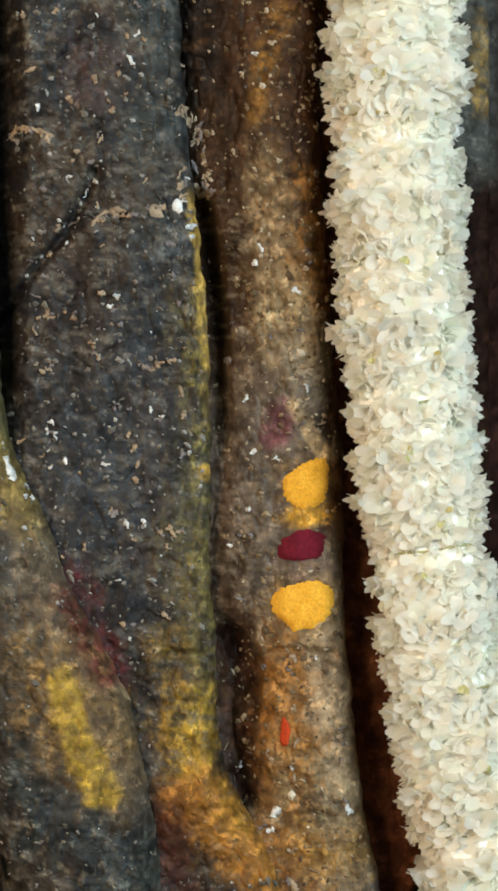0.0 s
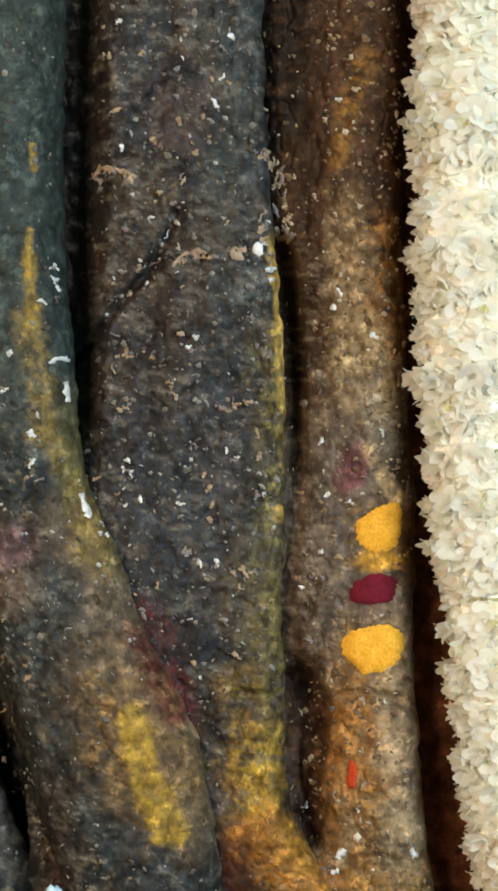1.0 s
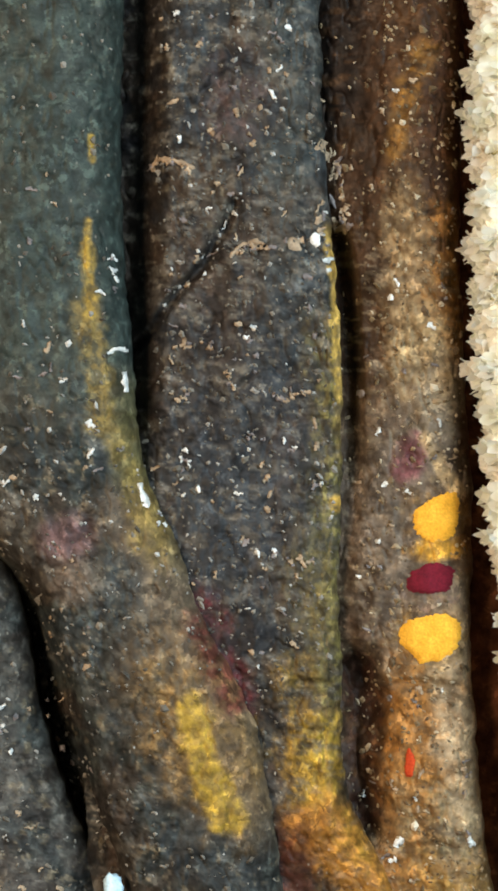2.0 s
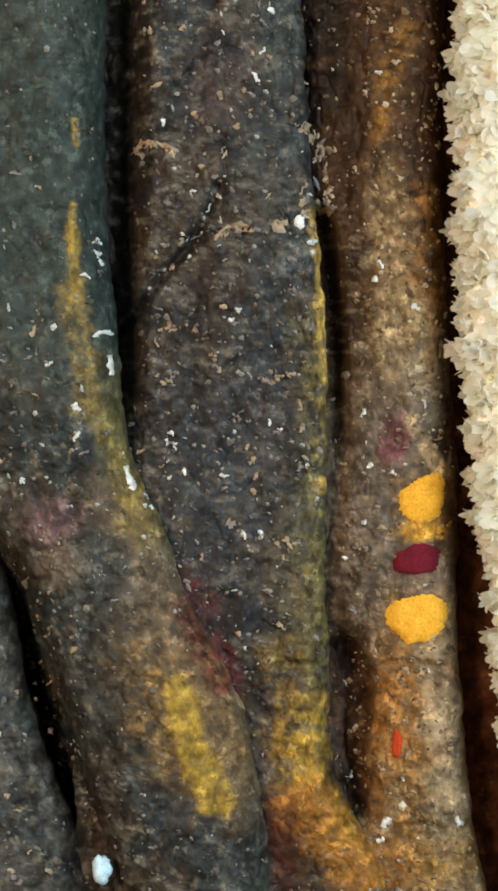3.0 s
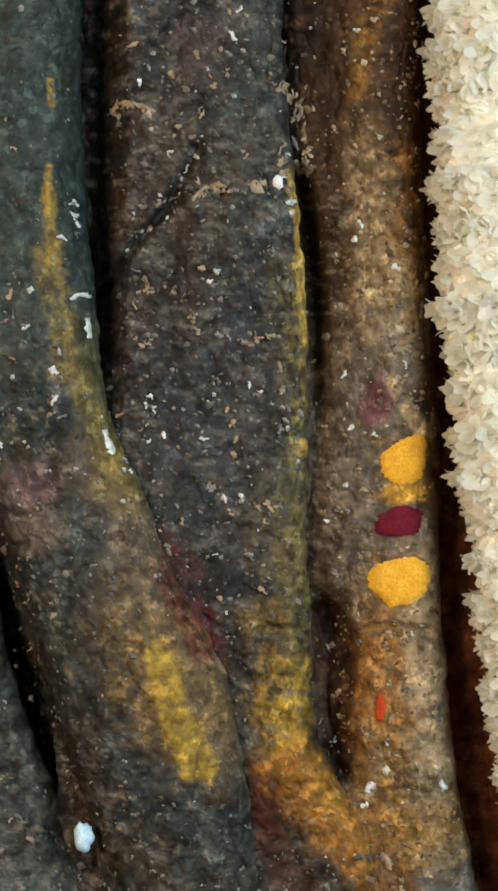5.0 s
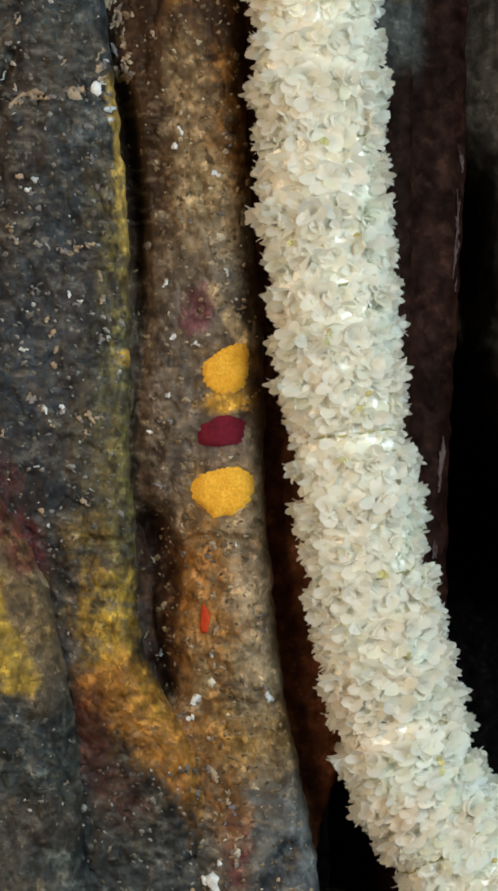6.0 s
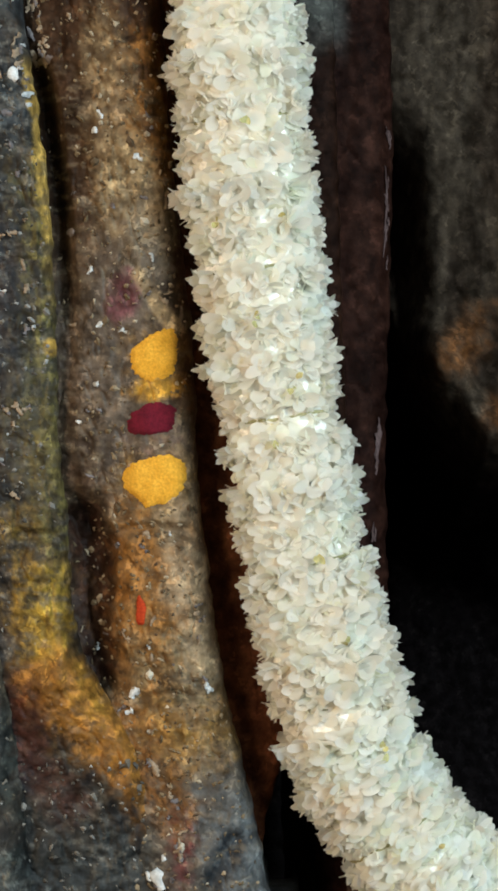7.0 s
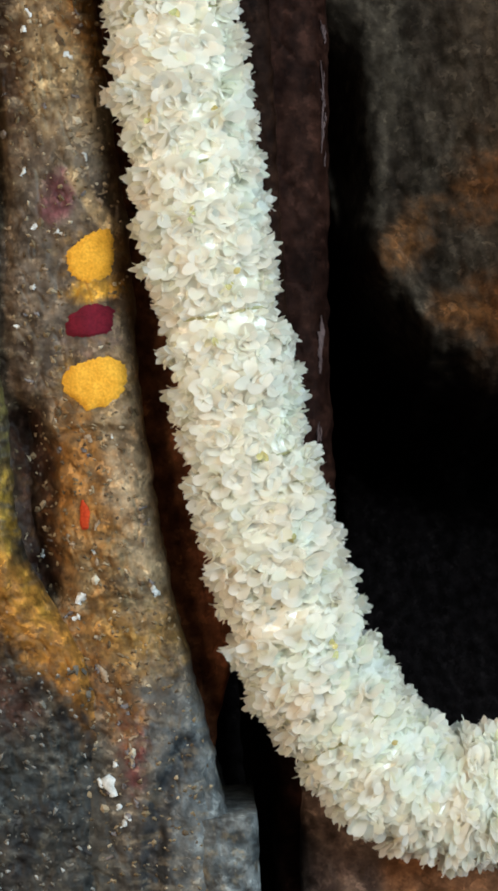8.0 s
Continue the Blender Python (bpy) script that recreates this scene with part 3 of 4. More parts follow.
limb("far_stem", [(-3700, -900), (700, -800), (1500, -620), (4784, -500)],
     [(-3700, -520), (700, -390), (940, -235), (1020, -198), (1130, -182), (1270, -152), (1395, -104), (1480, -64), (1560, -34), (1700, 4), (2100, 104), (4784, 190)],
     0.022, 0.036, 1.8, lambda u, v: common_relief(u, v, 132, 0.9), far_colour, trunk, "rough grey stem", 120, 2)
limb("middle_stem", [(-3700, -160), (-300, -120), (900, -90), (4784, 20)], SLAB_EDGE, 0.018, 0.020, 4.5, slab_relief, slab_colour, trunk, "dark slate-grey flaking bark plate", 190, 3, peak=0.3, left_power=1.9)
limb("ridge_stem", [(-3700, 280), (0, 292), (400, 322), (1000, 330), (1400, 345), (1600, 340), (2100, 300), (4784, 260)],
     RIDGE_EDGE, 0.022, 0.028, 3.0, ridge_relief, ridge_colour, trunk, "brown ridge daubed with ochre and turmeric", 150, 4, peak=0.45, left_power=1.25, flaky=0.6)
limb("root_knob", [(1800, 660), (4784, 640)], [(1800, 766), (1950, 764), (4784, 800)], 0.010, 0.016, 3.5, lambda u, v: common_relief(u, v, 172, 0.6), knob_colour, trunk, "blue-grey root shoulder with a flat top", 40, 9, 2.0,
     rows=np.concatenate([[1817, 1817.5, 1819, 1823], np.linspace(1830, 2100, 60), np.linspace(2150, 4784, 20)]))
limb("heartwood", [(-3700, 430), (4784, 430)], [(-3700, 870), (1250, 870), (1450, 800), (1560, 742), (1640, 716), (1700, 700), (4784, 700)], 0.034, 0.014, 8, lambda u, v: common_relief(u, v, 142, 0.45), wood_colour, trunk, "dark red-brown inner wood, shade behind the garland painted black", 200, 5, 3.0, 0.12, material=DARK_WOOD, flaky=0.35)
limb("inner_post", [(-3700, 800), (4784, 800)], [(-3700, 1022), (480, 982), (730, 969), (1020, 952), (1400, 950), (2100, 942), (4784, 942)], 0.075, 0.018, 3, lambda u, v: common_relief(u, v, 152, 0.35), post_colour, trunk, "dark red-brown post of old wood inside the hollow", 60, 6, 4.0, 0.36, material=DARK_WOOD, flaky=0.35)

limb("low_root", [(1770, 862), (1900, 840), (4784, 800)], [(1770, 1500), (4784, 1500)], 0.046, 0.016, 3, lambda u, v: common_relief(u, v, 192, 0.6), root_colour, trunk, "dusty brown root below the hollow", 130, 10, 3.0, 0.05, material=DARK_WOOD, flaky=0.5,
     rows=np.concatenate([[1813, 1813.5, 1815, 1819], np.linspace(1826, 2100, 80), np.linspace(2150, 4784, 20)]))


def hollow(parent):
    """The far side of the hollow: dim grey wood above, falling back into a deep hole whose shade is painted in."""
    us, vs = np.linspace(560, 1900, 260), np.concatenate([np.linspace(-6416, 250, 50)[:-1], np.linspace(250, 2500, 400), np.linspace(2500, 4784, 25)[1:]])
    u, v = np.meshgrid(us, vs)
    rim = np.interp(us, [560, 920, 965, 1010, 1060, 1100, 1150, 1250, 1400, 1900], [430, 470, 700, 960, 1010, 1050, 1130, 1170, 1190, 1200])[None, :] + 60 * fbm(u / 70, v / 70, 161)
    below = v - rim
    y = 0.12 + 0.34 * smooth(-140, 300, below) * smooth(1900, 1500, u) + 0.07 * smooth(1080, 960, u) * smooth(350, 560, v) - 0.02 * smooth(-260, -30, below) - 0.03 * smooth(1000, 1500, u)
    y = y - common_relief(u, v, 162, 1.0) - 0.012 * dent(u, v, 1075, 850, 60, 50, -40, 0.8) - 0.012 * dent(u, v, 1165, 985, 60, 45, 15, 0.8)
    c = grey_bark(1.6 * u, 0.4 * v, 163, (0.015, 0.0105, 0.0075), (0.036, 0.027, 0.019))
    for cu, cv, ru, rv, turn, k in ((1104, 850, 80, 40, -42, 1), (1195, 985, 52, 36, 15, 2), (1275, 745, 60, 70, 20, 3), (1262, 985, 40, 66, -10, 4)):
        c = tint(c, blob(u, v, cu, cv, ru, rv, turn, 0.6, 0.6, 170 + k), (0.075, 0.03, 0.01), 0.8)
    # shade beside the post, painted as a darker band
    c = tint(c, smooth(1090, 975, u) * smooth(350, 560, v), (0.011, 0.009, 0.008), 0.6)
    # the unlit depth of the hole, painted nearly black
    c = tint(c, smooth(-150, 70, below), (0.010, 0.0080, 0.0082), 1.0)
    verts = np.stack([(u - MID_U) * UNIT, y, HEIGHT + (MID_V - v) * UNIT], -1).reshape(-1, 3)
    return part("hollow_wall", verts, grid_faces(*u.shape), DARK_WOOD, parent, "grey-brown wood round a hole painted black as shade", 1.5 * c.reshape(-1, 3))


hollow(trunk)


def trunk_back(parent):
    """The rounded back of the trunk, from one outer stem round to the other."""
    rows, cols = np.concatenate([[4784.0], np.linspace(4700, -6400, 80), [-6416.0]]), np.linspace(0, math.pi, 90)
    v, a = np.meshgrid(rows, cols, indexing="ij")
    flute = 1 + 0.05 * np.sin(a * 9 + 0.4 * np.sin(v / 700)) + 0.12 * fbm(a * 3, v / 900, 181) + 0.10 * smooth(3600, 4784, v)
    u, y = 500 + 1440 * flute * np.cos(a), 0.03 + 0.52 * flute * np.sin(a)
    c = grey_bark(u, v, 182, (0.018, 0.020, 0.020), (0.075, 0.080, 0.076), 0.4) * BARK_TONE
    verts = np.stack([(u - MID_U) * UNIT, y, HEIGHT + (MID_V - v) * UNIT], -1).reshape(-1, 3)
    return part("trunk_back", verts, grid_faces(*u.shape), BARK, parent, "rough grey fluted bark", c.reshape(-1, 3))


trunk_back(trunk)


# ---- daubs of paste and powder ----
def daub(name, stem, cu, cv, ru, rv, thick, material, label, category, seed, group="", lobes=()):
    """A thin dab of paste that follows the bark, with a ragged rim and runs or smears (degrees, reach, breadth)."""
    rings, seg = 8, 72
    rnd = random.Random(seed)
    reach = [1 + 0.10 * math.sin(2 * a * 6.283 / seg + seed) + 0.06 * math.sin(3 * a * 6.283 / seg + 2 * seed) + rnd.uniform(-0.06, 0.06) + sum(far * math.exp(-(((a * 360 / seg - deg + 180) % 360 - 180) / wide) ** 2) for deg, far, wide in lobes) for a in range(seg)]
    verts, faces = [], []
    for k in range(rings + 1):
        for a in range(seg):
            q, ang = k / rings, a * 2 * math.pi / seg
            u, v = cu + ru * reach[a] * q * math.cos(ang), cv + rv * reach[a] * q * math.sin(ang)
            lift = thick * (1 - q ** 4) if k < rings else -0.0006
            verts.append(at(u, v, sum(depth_on(stem, u + a, v + b) for a, b in ((-10, 0), (10, 0), (0, -10), (0, 10), (0, 0))) / 5 - lift - 0.0009))
    for k in range(rings):
        for a in range(seg):
            b = (a + 1) % seg
            faces.append((k * seg + a, k * seg + b, (k + 1) * seg + b, (k + 1) * seg + a))
    ob = part(name, verts, faces, material)
    return tagged(ob, label, category, group)


daub("turmeric_dot", "ridge_stem", 538, 851, 44, 40, 0.0010, TURMERIC, "uneven yellow turmeric paste dot on the bark", "paste dot", 5, "paste dots", [(-52, 0.32, 22), (140, 0.16, 25), (-125, -0.24, 40), (80, -0.10, 20)])
daub("turmeric_dot", "ridge_stem", 535, 1062, 50, 44, 0.0014, TURMERIC, "round bright yellow turmeric paste dot on bark", "paste dot", 2, "paste dots", [(108, 0.26, 13), (150, 0.05, 15)])
daub("vermilion_dot", "ridge_stem", 531, 960, 39, 27, 0.0010, VERMILION, "dark crimson vermilion powder dot between yellow ones", "powder dot", 3, "paste dots", [(-150, 0.14, 14), (-35, 0.20, 16), (40, 0.12, 18), (140, 0.10, 15)])
daub("red_spot", "ridge_stem", 501, 1288, 10, 21, 0.0006, RED, "small orange-red powder spot on ochre bark", "powder spot", 4, "", [(-100, 0.3, 18), (60, 0.3, 14), (-170, -0.2, 25)])


# ---- flakes, crusts and specks on the bark ----
def sliver(name, stem, pts, width, material, seed, lift=0.0012, label=""):
    """A thin leaf-shaped flake that lies along a line on a stem."""
    rnd = random.Random(seed)
    line = []
    pts = [(a + rnd.uniform(-4, 4), b + rnd.uniform(-4, 4)) for a, b in pts]
    for (a, b), (c, d) in zip(pts, pts[1:]):
        line += [(a + (c - a) * k / 4 + rnd.uniform(-2.5, 2.5), b + (d - b) * k / 4 + rnd.uniform(-2.5, 2.5)) for k in range(4)]
    line.append(pts[-1])
    verts, faces, n = [], [], len(line)
    for i, (u, v) in enumerate(line):
        (a, b), (c, d) = line[max(i - 1, 0)], line[min(i + 1, n - 1)]
        size = math.hypot(c - a, d - b) or 1
        nx, ny = -(d - b) / size, (c - a) / size
        w = width * (0.35 + 0.75 * math.sin(math.pi * (i + 0.4) / (n - 0.2)) ** 0.7) * rnd.uniform(0.4, 1.45)
        for k, h in ((-1, 0.0), (rnd.uniform(-0.7, -0.2), 0.8), (rnd.uniform(0.1, 0.7), 1.0), (rnd.uniform(0.7, 1.3), 0.0)):
            x, z = u + nx * w * k, v + ny * w * k
            y = depth_on(stem, x, z)
            verts.append(at(x, z, y - lift * h * rnd.uniform(0.8, 1.4) + (0.0006 if h == 0 else 0)))
    for i in range(n - 1):
        faces += [(4 * i + k, 4 * i + k + 1, 4 * i + k + 5, 4 * i + k + 4) for k in range(3)]
    faces += [(0, 1, 2, 3), tuple(4 * n - k for k in (1, 2, 3, 4))]
    return part(name, verts, faces, material, STEMS[stem], label)


def lump(name, stem, cu, cv, radius, material, seed, label):
    """A small uneven lump, half sunk in the face of a stem."""
    rings, seg, verts = 9, 14, []
    y = min(depth_on(stem, cu + a, cv) for a in (-8, 0, 12, 34)) - 0.3 * radius * UNIT
    for k in range(rings + 1):
        for a in range(seg):
            th, ph = math.pi * k / rings, 2 * math.pi * a / seg
            x, d, z = math.sin(th) * math.cos(ph), math.sin(th) * math.sin(ph), math.cos(th)
            r = radius * (1 + 1.7 * float(fbm(np.array(x * 1.6 + 9), np.array(z * 1.6 + d + 5), seed, 3)))
            verts.append(at(cu + 0.85 * r * x, cv - 1.1 * r * z, y + 0.8 * r * d * UNIT))
    faces = [(k * seg + a, k * seg + (a + 1) % seg, (k + 1) * seg + (a + 1) % seg, (k + 1) * seg + a) for k in range(rings) for a in range(seg)]
    return part(name, verts, faces, material, STEMS[stem], label)


lump("lime_lump", "left_stem", -16, 1520, 20, PALE_BLUE, 3, "pale bluish lump of lime")


def on_daub(u, v):
    return any(math.hypot(u - a, (v - b) * 1.1) < r for a, b, r in ((540, 850, 62), (530, 960, 50), (535, 1062, 62), (501, 1288, 26)))


def specks(stem, count, v0, v1, seed):
    """Countless tiny chips of bark and ash on a stem, their pale tones also painting its glints."""
    rnd = random.Random(seed)
    verts, faces = [], []
    l, r, uu, yy = FIELDS[stem]
    for _ in range(count):
        v = rnd.uniform(v0, v1)
        k = int(np.argmin(np.abs(V_ROWS - v)))
        u = l[k] + (r[k] - l[k]) * rnd.uniform(0.03, 0.97)
        if (stem == "left_stem" and (v < 700 and rnd.random() < 0.6 or u > 70 and 1140 < v < 1430 or rnd.random() < 0.3)) or (stem == "middle_stem" and (u > 280 and 1130 < v < 1540 or u < 30 and v < 700)) or on_daub(u, v) or (stem == "ridge_stem" and u < 415 and rnd.random() < 0.75):
            continue
        size = rnd.uniform(2.6, 6.2) * (1.7 if rnd.random() < 0.12 else 1)
        thin, turn = rnd.uniform(0.35, 0.8), rnd.gauss(0.3, 0.8)
        cu, su = math.cos(turn), math.sin(turn)
        y, base = float(np.interp(u, uu[k], yy[k])), len(verts)
        tips = [(a * rnd.uniform(0.6, 1.4), b * rnd.uniform(0.5, 1.5)) for a, b in ((1, 0), (0.2, thin), (-0.9, thin * 0.4), (-0.5, -thin * 0.9), (0.5, -thin))]
        verts += [at(u + size * (a * cu - b * su), v + size * (a * su + b * cu), y + 0.0002) for a, b in tips]
        verts.append(at(u, v, y - size * UNIT * rnd.uniform(0.5, 1.0)))
        faces += [(base + j, base + (j + 1) % 5, base + 5) for j in range(5)]
    return tagged(part("bark_grit", verts, faces, TAN_CHIP if stem == "ridge_stem" else CHIP, STEMS[stem], "chips of bark and ash, painted pale for glints too", flat=True), kind="stuff")


specks("left_stem", 1700, -150, 1650, 1)
specks("far_stem", 750, 800, 1650, 2)
specks("middle_stem", 2800, -150, 1950, 3)
specks("ridge_stem", 2000, -100, 2000, 4)

PLATE_FLAKES = [
    ("lime_crust", [(306, 348), (318, 376)], 9, LIME),
    ("lime_crust", [(200, 716), (226, 720)], 7, ASHEN),
    ("lime_crust", [(262, 728), (296, 732)], 6, LIME),
    ("bark_flake", [(160, 398), (178, 380), (205, 372), (220, 376)], 9, TANFLAKE),
    ("bark_flake", [(262, 372), (292, 366)], 12, TANFLAKE),
    ("bark_flake", [(12, 246), (24, 228), (52, 226), (84, 236)], 8, TANFLAKE),
    ("bark_flake", [(312, 185), (330, 215)], 12, TANFLAKE),
    ("bark_flake", [(172, 575), (168, 600), (166, 625)], 6, TANFLAKE),
    ("bark_flake", [(65, 558), (100, 552), (125, 556)], 7, TANFLAKE),
    ("bark_flake", [(50, 638), (90, 645)], 6, TANFLAKE),
    ("lime_crust", [(84, 735), (96, 770), (84, 790)], 5, LIME),
    ("bark_flake", [(240, 640), (290, 636), (320, 638)], 5, TANFLAKE),
    ("bark_flake", [(270, 935), (320, 930)], 6, TANFLAKE),
]
LEFT_FLAKES = [
    ("rootlet", [(-48, 572), (-22, 566), (-14, 562)], 6, LIME),
    ("lime_crust", [(-22, 610), (-16, 640)], 8, LIME),
    ("lime_crust", [(-48, 390), (-44, 430), (-34, 456)], 5, LIME),
    ("lime_crust", [(8, 800), (26, 842)], 8, LIME),
    ("lime_crust", [(40, 850), (62, 880)], 5, LIME),
]
RIDGE_FLAKES = [
    ("bark_flake", [(345, 215), (352, 290)], 7, TANFLAKE),
    ("bark_flake", [(362, 240), (360, 320)], 6, TANFLAKE),
    ("bark_flake", [(345, 330), (372, 342)], 9, TANFLAKE),
    ("lime_crust", [(478, 1440), (498, 1424)], 9, LIME),
    ("lime_crust", [(468, 1460), (488, 1462)], 7, LIME),
    ("bark_flake", [(600, 1270), (604, 1330)], 5, TANFLAKE),
    ("lime_crust", [(606, 1395), (614, 1425)], 7, LIME),
    ("lime_crust", [(512, 1735), (526, 1770)], 11, LIME),
    ("lime_crust", [(530, 1775), (538, 1805)], 7, LIME),
    ("bark_flake", [(552, 1680), (556, 1720)], 8, TANFLAKE),
    ("bark_flake", [(508, 1545), (520, 1575)], 8, TANFLAKE),
    ("bark_flake", [(540, 1590), (548, 1620)], 7, TANFLAKE),
    ("bark_flake", [(575, 735), (560, 760)], 6, TANFLAKE),
]
POST_FLAKES = [
    ("pale_splinter", [(968, 525), (964, 600), (959, 684)], 4, PINK_ASH),
    ("pale_splinter", [(938, 972), (936, 1020), (932, 1068)], 6, PINK_ASH),
    ("pale_splinter", [(972, 450), (974, 490)], 4, PINK_ASH),
    ("pale_splinter", [(924, 1160), (922, 1195)], 4, PINK_ASH),
]
rnd_flake = random.Random(77)
FLAKES = []
laid = ((PLATE_FLAKES, "middle_stem"), (LEFT_FLAKES, "left_stem"), (RIDGE_FLAKES, "ridge_stem"), (POST_FLAKES, "inner_post"))
for kind, pts, width, material, stem in [(*f, stem) for flakes, stem in laid for f in flakes]:
    if kind == "rootlet" or kind == "lime_crust" and width > 7.5 or width >= 12:
        FLAKES.append((kind, stem, pts, width, material))
        continue
    if width >= 8 or kind == "pale_splinter":
        FLAKES.append((kind, stem, pts, 0.75 * width, material))
    for (a, b), (c, d) in zip(pts, pts[1:]):
        for _ in range(max(2, int(math.hypot(c - a, d - b) / (22 if kind == "pale_splinter" else 7)))):
            fine = 0.25 if kind == "pale_splinter" else 1
            t, turn = rnd_flake.random(), math.atan2(d - b, c - a) + rnd_flake.gauss(0, 0.7 * fine)
            u, v, long = a + (c - a) * t + rnd_flake.gauss(0, 4 * fine), b + (d - b) * t + rnd_flake.gauss(0, 4), rnd_flake.uniform(6, 14) / fine ** 0.5
            FLAKES.append((kind, stem, [(u, v), (u + long * math.cos(turn), v + long * math.sin(turn))], width * rnd_flake.uniform(0.4, 0.8), material if fine < 1 or rnd_flake.random() < 0.75 else ASHEN))
for _ in range(16):
    u, v = rnd_flake.uniform(318, 372), rnd_flake.uniform(165, 345)
    FLAKES.append(("bark_flake", "ridge_stem" if u > 330 else "middle_stem", [(u, v), (u + rnd_flake.uniform(-10, 10), v + rnd_flake.uniform(10, 26))], rnd_flake.uniform(3, 7), rnd_flake.choice((TANFLAKE, TANFLAKE, ASHEN))))
for stem, count, u0, u1, v0, v1 in (("middle_stem", 110, 20, 340, -40, 1150), ("left_stem", 45, -230, -60, 250, 1500), ("ridge_stem", 70, 390, 560, 0, 1900), ("far_stem", 24, -260, -110, 1120, 1560)):
    for _ in range(count):
        u, v = rnd_flake.uniform(u0, u1), rnd_flake.uniform(v0, v1)
        long, turn = rnd_flake.uniform(5, 17), rnd_flake.gauss(0.3, 0.9)
        FLAKES.append(("bark_flake", stem, [(u, v), (u + long * math.cos(turn), v - long * math.sin(turn))], rnd_flake.uniform(2.5, 6), rnd_flake.choice((TANFLAKE, TANFLAKE, ASHEN, ASHEN, LIME))))
for k, (kind, stem, pts, width, material) in enumerate(FLAKES):
    if not on_daub(*pts[0]):
        sliver(kind, stem, pts, width, material, 500 + k)

# ---- garland ----
SPINE = [(640, -1500, 0.030), (665, -900, 0.0), (690, -350, -0.018), (697, 0, -0.02), (690, 250, -0.02), (706, 560, -0.02), (718, 724, -0.02), (735, 870, -0.02), (752, 1008, -0.02), (772, 1150, -0.02), (795, 1290, -0.018), (818, 1380, -0.016),
         (850, 1512, -0.012), (913, 1648, -0.008), (1000, 1764, -0.004), (1084, 1806, 0.0), (1172, 1812, 0.0), (1290, 1780, 0.0), (1400, 1660, 0.0), (1490, 1500, 0.0), (1560, 1100, 0.005), (1590, 400, 0.015), (1590, -400, 0.03), (1580, -1100, 0.07)]


def spine_points(step):
    """Evenly spaced points and directions on a smooth line through the knots."""
    p = [at(*k) for k in SPINE]
    dense = []
    for i in range(len(p) - 1):
        a, b, c, d = p[max(i - 1, 0)], p[i], p[i + 1], p[min(i + 2, len(p) - 1)]
        for k in range(40):
            t = k / 40
            dense.append(0.5 * (2 * b + (c - a) * t + (2 * a - 5 * b + 4 * c - d) * t * t + (3 * b - a - 3 * c + d) * t ** 3))
    out, run = [], 0.0
    for a, b in zip(dense, dense[1:]):
        gap = (b - a).length
        while run < gap:
            out.append((a.lerp(b, run / gap), (b - a).normalized()))
            run += step
        run -= gap
    return out


def petal_shape(rnd, turn, shut):
    """One cupped, pointed petal that springs from the throat and opens outward."""
    verts, faces = [], []
    length, wide = rnd.uniform(0.0088, 0.0120), rnd.uniform(0.0031, 0.0045) * (0.8 if shut else 1)
    spread = radians(rnd.uniform(12, 50) if shut else rnd.uniform(40, 78) if rnd.random() < 0.75 else rnd.uniform(22, 45))
    for i, (q, w) in enumerate(((0.0, 0.35), (0.35, 0.85), (0.65, 1.0), (0.87, 0.55 if shut else 0.80), (1.0, 0.08 if shut else 0.32))):
        bend = spread * (0.45 + 0.65 * q)
        out, up = length * q * math.sin(bend), length * q * math.cos(bend)
        for side in (-1, 0, 1):
            x, y, z = out + 0.0006, side * wide * w, up + (abs(side) * 0.0010 * w) + rnd.uniform(-0.0003, 0.0003)
            verts.append((x * math.cos(turn) - y * math.sin(turn), x * math.sin(turn) + y * math.cos(turn), z))
        if i:
            faces += [(3 * i - 3 + s, 3 * i - 2 + s, 3 * i + 1 + s, 3 * i + s) for s in (0, 1)]
    return verts, faces


def mesh_of(name, verts, faces, material):
    me = bpy.data.meshes.new(name)
    me.from_pydata(verts, [], faces)
    me.materials.append(material)
    me.polygons.foreach_set("use_smooth", [True] * len(faces))
    return me


def flower_kind(seed, shut=False):
    """A small white blossom: a short throat, and five or six petals."""
    rnd = random.Random(seed)
    ring = [(math.cos(k * math.pi / 3), math.sin(k * math.pi / 3)) for k in range(6)]
    verts = [(0.0007 * x, 0.0007 * y, -0.004) for x, y in ring] + [(0.0014 * x, 0.0014 * y, 0.0008) for x, y in ring]
    throat = mesh_of("flower", verts, [(k, (k + 1) % 6, 6 + (k + 1) % 6, 6 + k) for k in range(6)], CORE)
    count = rnd.choice((5, 6, 6))
    return throat, [mesh_of("petal", *petal_shape(rnd, 2 * math.pi * k / count + rnd.uniform(-0.25, 0.25), shut), PETAL) for k in range(count)]


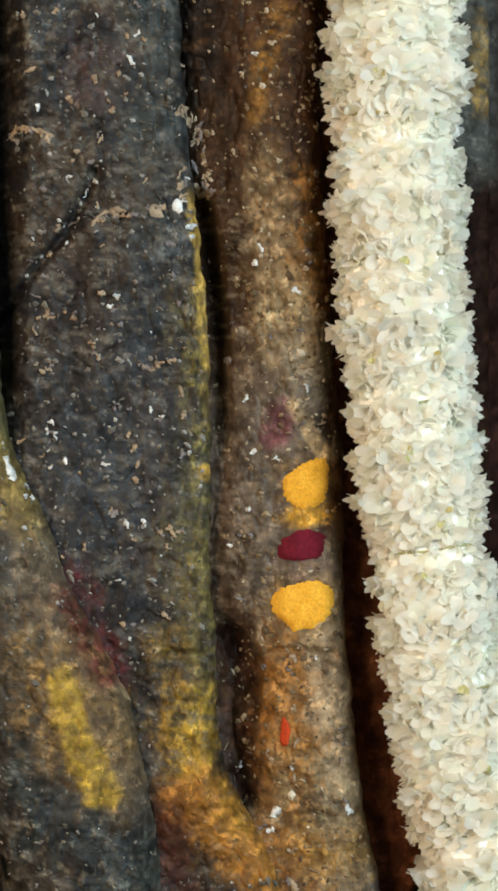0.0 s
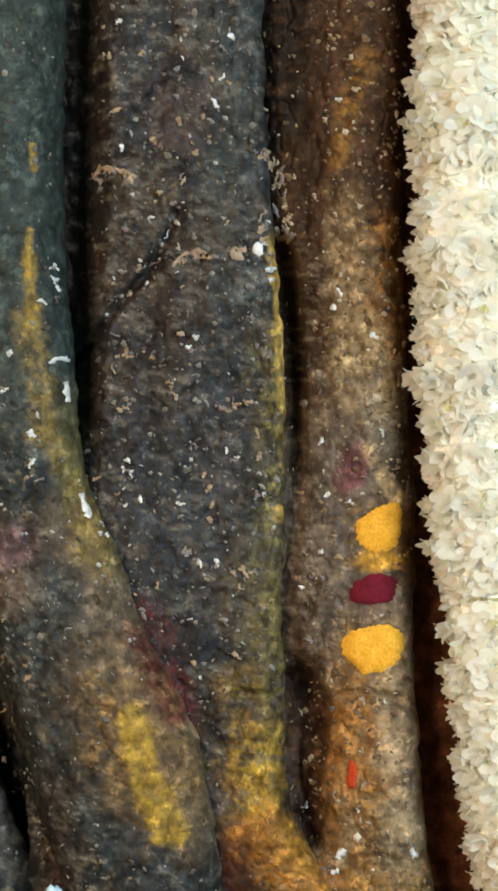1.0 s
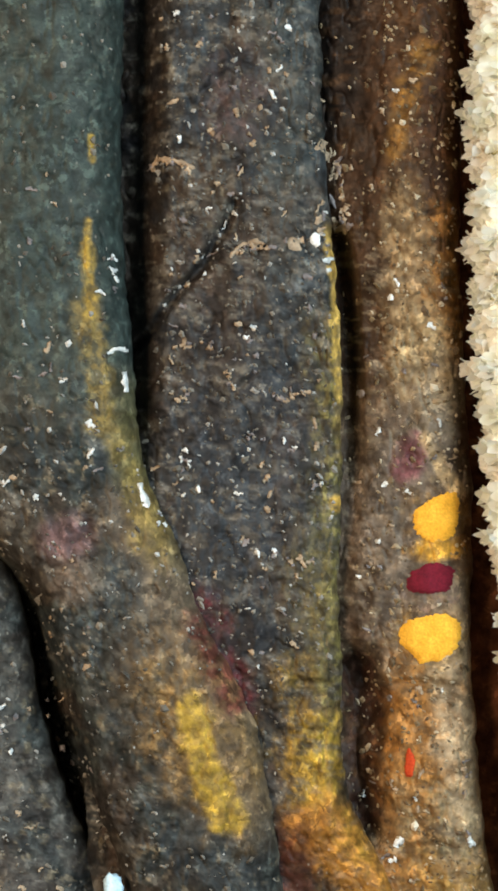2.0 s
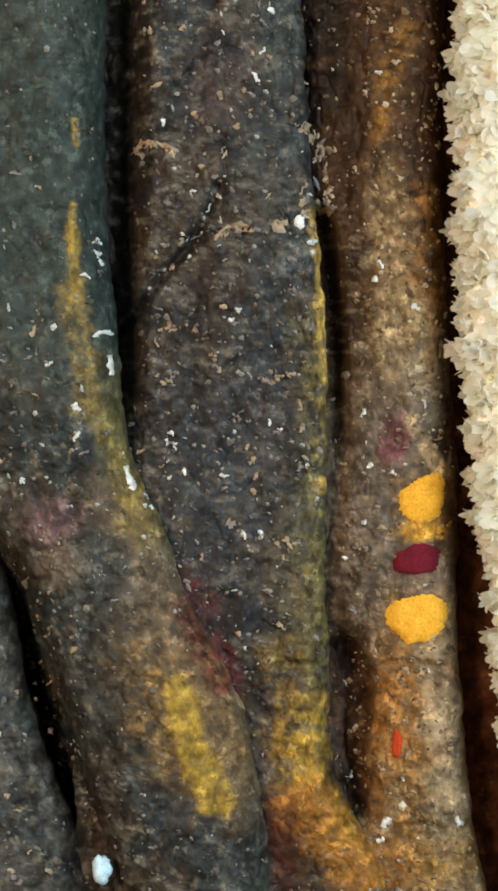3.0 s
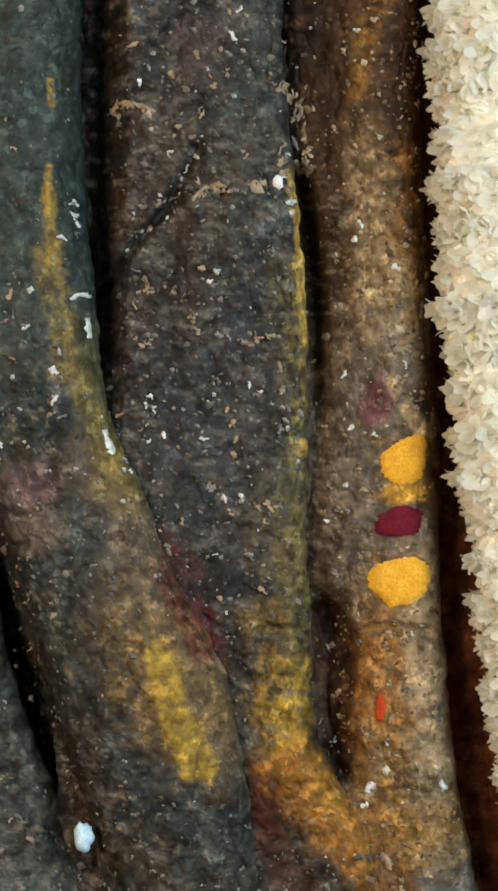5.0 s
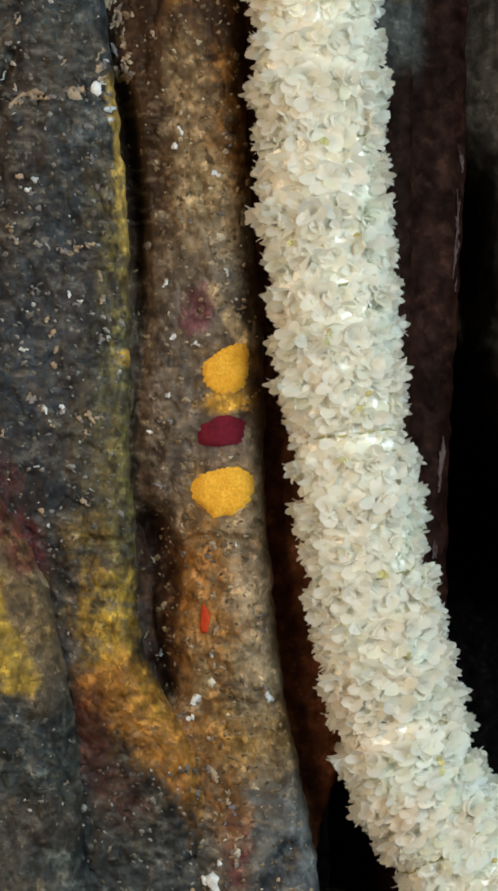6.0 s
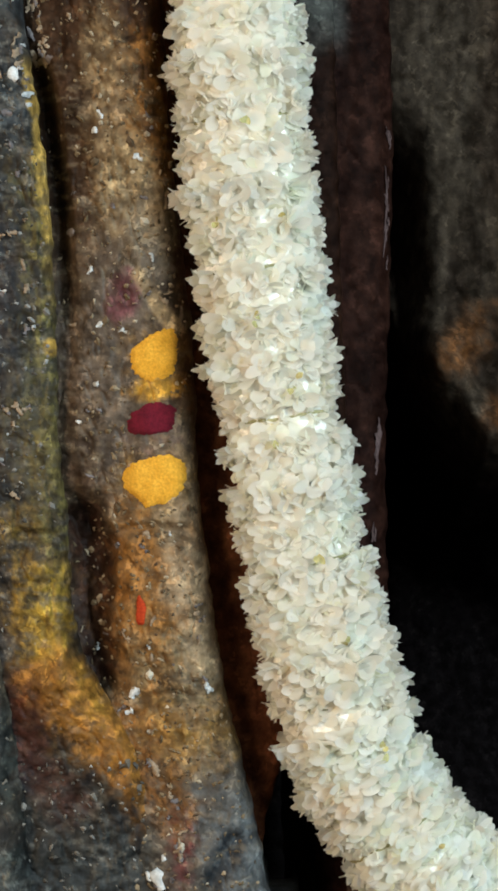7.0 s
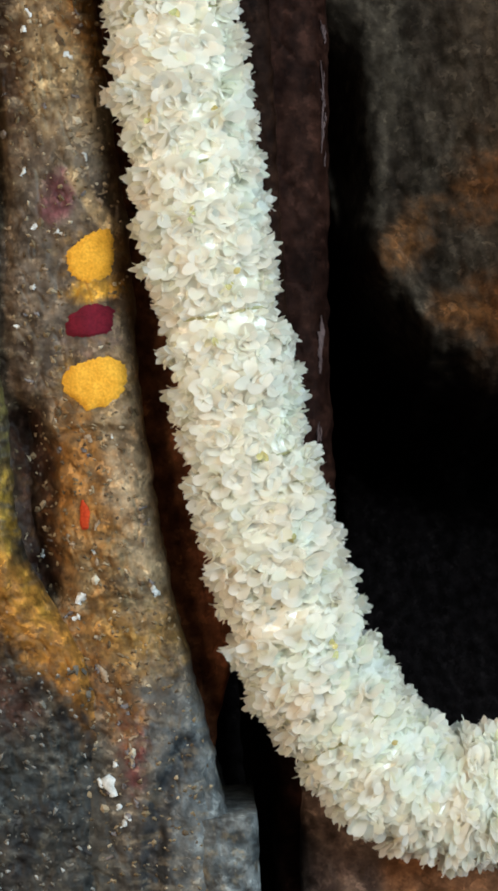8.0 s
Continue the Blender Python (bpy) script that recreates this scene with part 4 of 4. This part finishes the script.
def garland():
    top = tagged(new("flower_garland"), "thick white jasmine garland hanging in front of the trunk", "garland")
    rnd = random.Random(7)
    kinds, shut_kinds = [flower_kind(k) for k in range(8)], [flower_kind(40 + k, True) for k in range(5)]
    radius = lambda v: np.interp(v, [0, 250, 720, 1000, 1300, 1500, 1750], [0.0300, 0.0288, 0.0286, 0.0260, 0.0278, 0.0284, 0.0302])
    # core: an added filler tube, pale so the gaps between blossoms look lit
    verts, seg = [], 20
    pts = spine_points(0.004)
    for p, d in pts:
        side = d.cross(Vector((0, 1, 0))).normalized()
        r = 0.79 * radius(MID_V - (p.z - HEIGHT) / UNIT)
        for a in range(seg):
            ang = 2 * math.pi * a / seg
            verts.append(p + (side * math.cos(ang) + Vector((0, -1, 0)) * math.sin(ang)) * r * (1 + 0.06 * math.sin(5 * ang + p.z * 900)))
    faces = [(i * seg + a, i * seg + (a + 1) % seg, (i + 1) * seg + (a + 1) % seg, (i + 1) * seg + a) for i in range(len(pts) - 1) for a in range(seg)]
    part("core", verts, faces, CORE, top, "pale filler tube, added to brighten the gaps between blossoms")
    rest_v, rest_f, made, swell, shift = [], [], 0, 0.0, 0.0
    for row, (p, d) in enumerate(spine_points(0.0045)):
        side = d.cross(Vector((0, 1, 0))).normalized()
        v = MID_V - (p.z - HEIGHT) / UNIT
        if row % 4 == 0:
            swell, shift = rnd.uniform(-0.0016, 0.0018), rnd.uniform(-0.0012, 0.0012)
        r = float(radius(v)) + swell + (0.0017, 0.0007, 0.0, -0.0018)[row % 4] + rnd.uniform(-0.0006, 0.0006)
        p = p + side * shift + d * (-0.0009 if row % 4 == 3 else 0.0009 if row % 4 == 0 else 0)
        near = 150 < v and p.x < at(1250, 0).x
        count = 23
        for k in range(count):
            ang = 2 * math.pi * (k + 0.5 * (row % 2)) / count + rnd.uniform(-0.14, 0.14)
            out = side * math.cos(ang) + Vector((0, -1, 0)) * math.sin(ang)
            axis = (out + d * rnd.uniform(-0.15, 0.35)).normalized()
            place = p + out * (r - 0.0094 + rnd.uniform(-0.0012, 0.0008) + (0.0026 if rnd.random() < 0.08 else 0)) + d * rnd.uniform(-0.0012, 0.0012)
            m = Matrix.Translation(place) @ Matrix((d.cross(axis).normalized().cross(axis) * -0.62, d.cross(axis).normalized(), axis)).transposed().to_4x4() @ Matrix.Rotation(rnd.uniform(0, 6.28), 4, "Z") @ Matrix.Scale(rnd.uniform(0.85, 1.12), 4)
            throat, petals = rnd.choice(shut_kinds if abs(math.cos(ang)) > 0.72 and rnd.random() < 0.8 else kinds)
            if near and math.sin(ang) > 0.78 and made < 300:
                flower = new("flower", throat)
                flower.parent, flower.matrix_local = top, m
                for me in petals:
                    new("petal", me).parent = flower
                made += 1
            else:
                for me in petals:
                    base = len(rest_v)
                    rest_v += [m @ q.co for q in me.vertices]
                    rest_f += [[base + i for i in f.vertices] for f in me.polygons]
    for k, (p, d) in enumerate(spine_points(0.062)):
        side, q = d.cross(Vector((0, 1, 0))).normalized(), rnd.uniform(-0.001, 0.001)
        r = 0.82 * float(radius(MID_V - (p.z - HEIGHT) / UNIT))
        ring = [p + d * (q + 0.0005 * math.sin(j)) + (side * math.cos(j * math.pi / 16) + Vector((0, -1, 0)) * math.sin(j * math.pi / 16)) * r for j in range(32)]
        verts = [x + d * e * 0.0007 + (x - p).normalized() * f * 0.0007 for x in ring for e, f in ((-1, 0), (0, 1), (1, 0))]
        part("thread", verts, [(3 * j + e, 3 * j + e + 1, 3 * ((j + 1) % 32) + e + 1, 3 * ((j + 1) % 32) + e) for j in range(32) for e in (0, 1)], STRING, top, "olive binding thread")
    # greenish bud tips that show between the blossoms
    for u, v in ((660, 152), (702, 148), (712, 802), (640, 640), (742, 634), (706, 470), (770, 905), (735, 1010), (800, 1190), (842, 1340), (905, 1520), (985, 1690)):
        p, d = min(spine_points(0.004), key=lambda q: abs(q[0].z - at(u, v).z) + (10 if q[0].x > at(1100, 0).x else 0))
        r, off = float(radius(v)) - 0.001, (u - MID_U) * UNIT - p.x
        spot = Vector((p.x + off, p.y - math.sqrt(max(1e-6, r * r - off * off)), at(u, v).z))
        for _ in range(rnd.choice((1, 2, 3))):
            verts, faces = petal_shape(rnd, rnd.uniform(0, 6.28), True)
            turn = Matrix.Rotation(radians(90) + rnd.uniform(-0.4, 0.4), 4, "X") @ Matrix.Scale(rnd.uniform(0.3, 0.5), 4)
            shift = Vector((rnd.uniform(-0.002, 0.002), 0, rnd.uniform(-0.002, 0.002)))
            part("bud_tip", [spot + shift + turn @ Vector(q) for q in verts], faces, BUD, top, "yellow-green bud tip")
    ob = part("blossom_mass", rest_v, rest_f, PETAL, top, "massed white blossoms")
    tagged(ob, kind="stuff")
    return top


garland()

# ---- the unseen room added round it, closing the place and bouncing fill light ----
def slab_box(name, lo, hi, material, label, category):
    x0, y0, z0 = lo
    x1, y1, z1 = hi
    v = [(x0, y0, z0), (x1, y0, z0), (x1, y1, z0), (x0, y1, z0), (x0, y0, z1), (x1, y0, z1), (x1, y1, z1), (x0, y1, z1)]
    f = [(0, 3, 2, 1), (4, 5, 6, 7), (0, 1, 5, 4), (1, 2, 6, 5), (2, 3, 7, 6), (3, 0, 4, 7)]
    return tagged(part(name, v, f, material, flat=True), label, category, kind="structure")


slab_box("ground", (-2.2, -2.8, -0.2), (2.2, 1.6, 0.0), SOIL, "trodden brown earth at the foot of the trunk", "ground")
slab_box("bounce_wall_north", (-2.2, 1.4, 0), (2.2, 1.6, 2.8), PLASTER, "unseen plaster wall behind the trunk, added to bounce light", "wall")
slab_box("bounce_wall_south", (-2.2, -2.8, 0), (2.2, -2.6, 2.8), PLASTER, "unseen plaster wall, added to bounce light", "wall")
slab_box("bounce_wall_west", (-2.2, -2.6, 0), (-2.0, 1.4, 2.8), PLASTER, "unseen plaster wall, added to bounce light", "wall")
slab_box("bounce_wall_east", (2.0, -2.6, 0), (2.2, 1.4, 2.8), PLASTER, "unseen plaster wall, added to bounce light", "wall")
slab_box("ceiling", (-2.2, -2.8, 2.8), (2.2, 1.6, 2.9), PLASTER, "unseen plaster ceiling, added to bounce light", "ceiling")
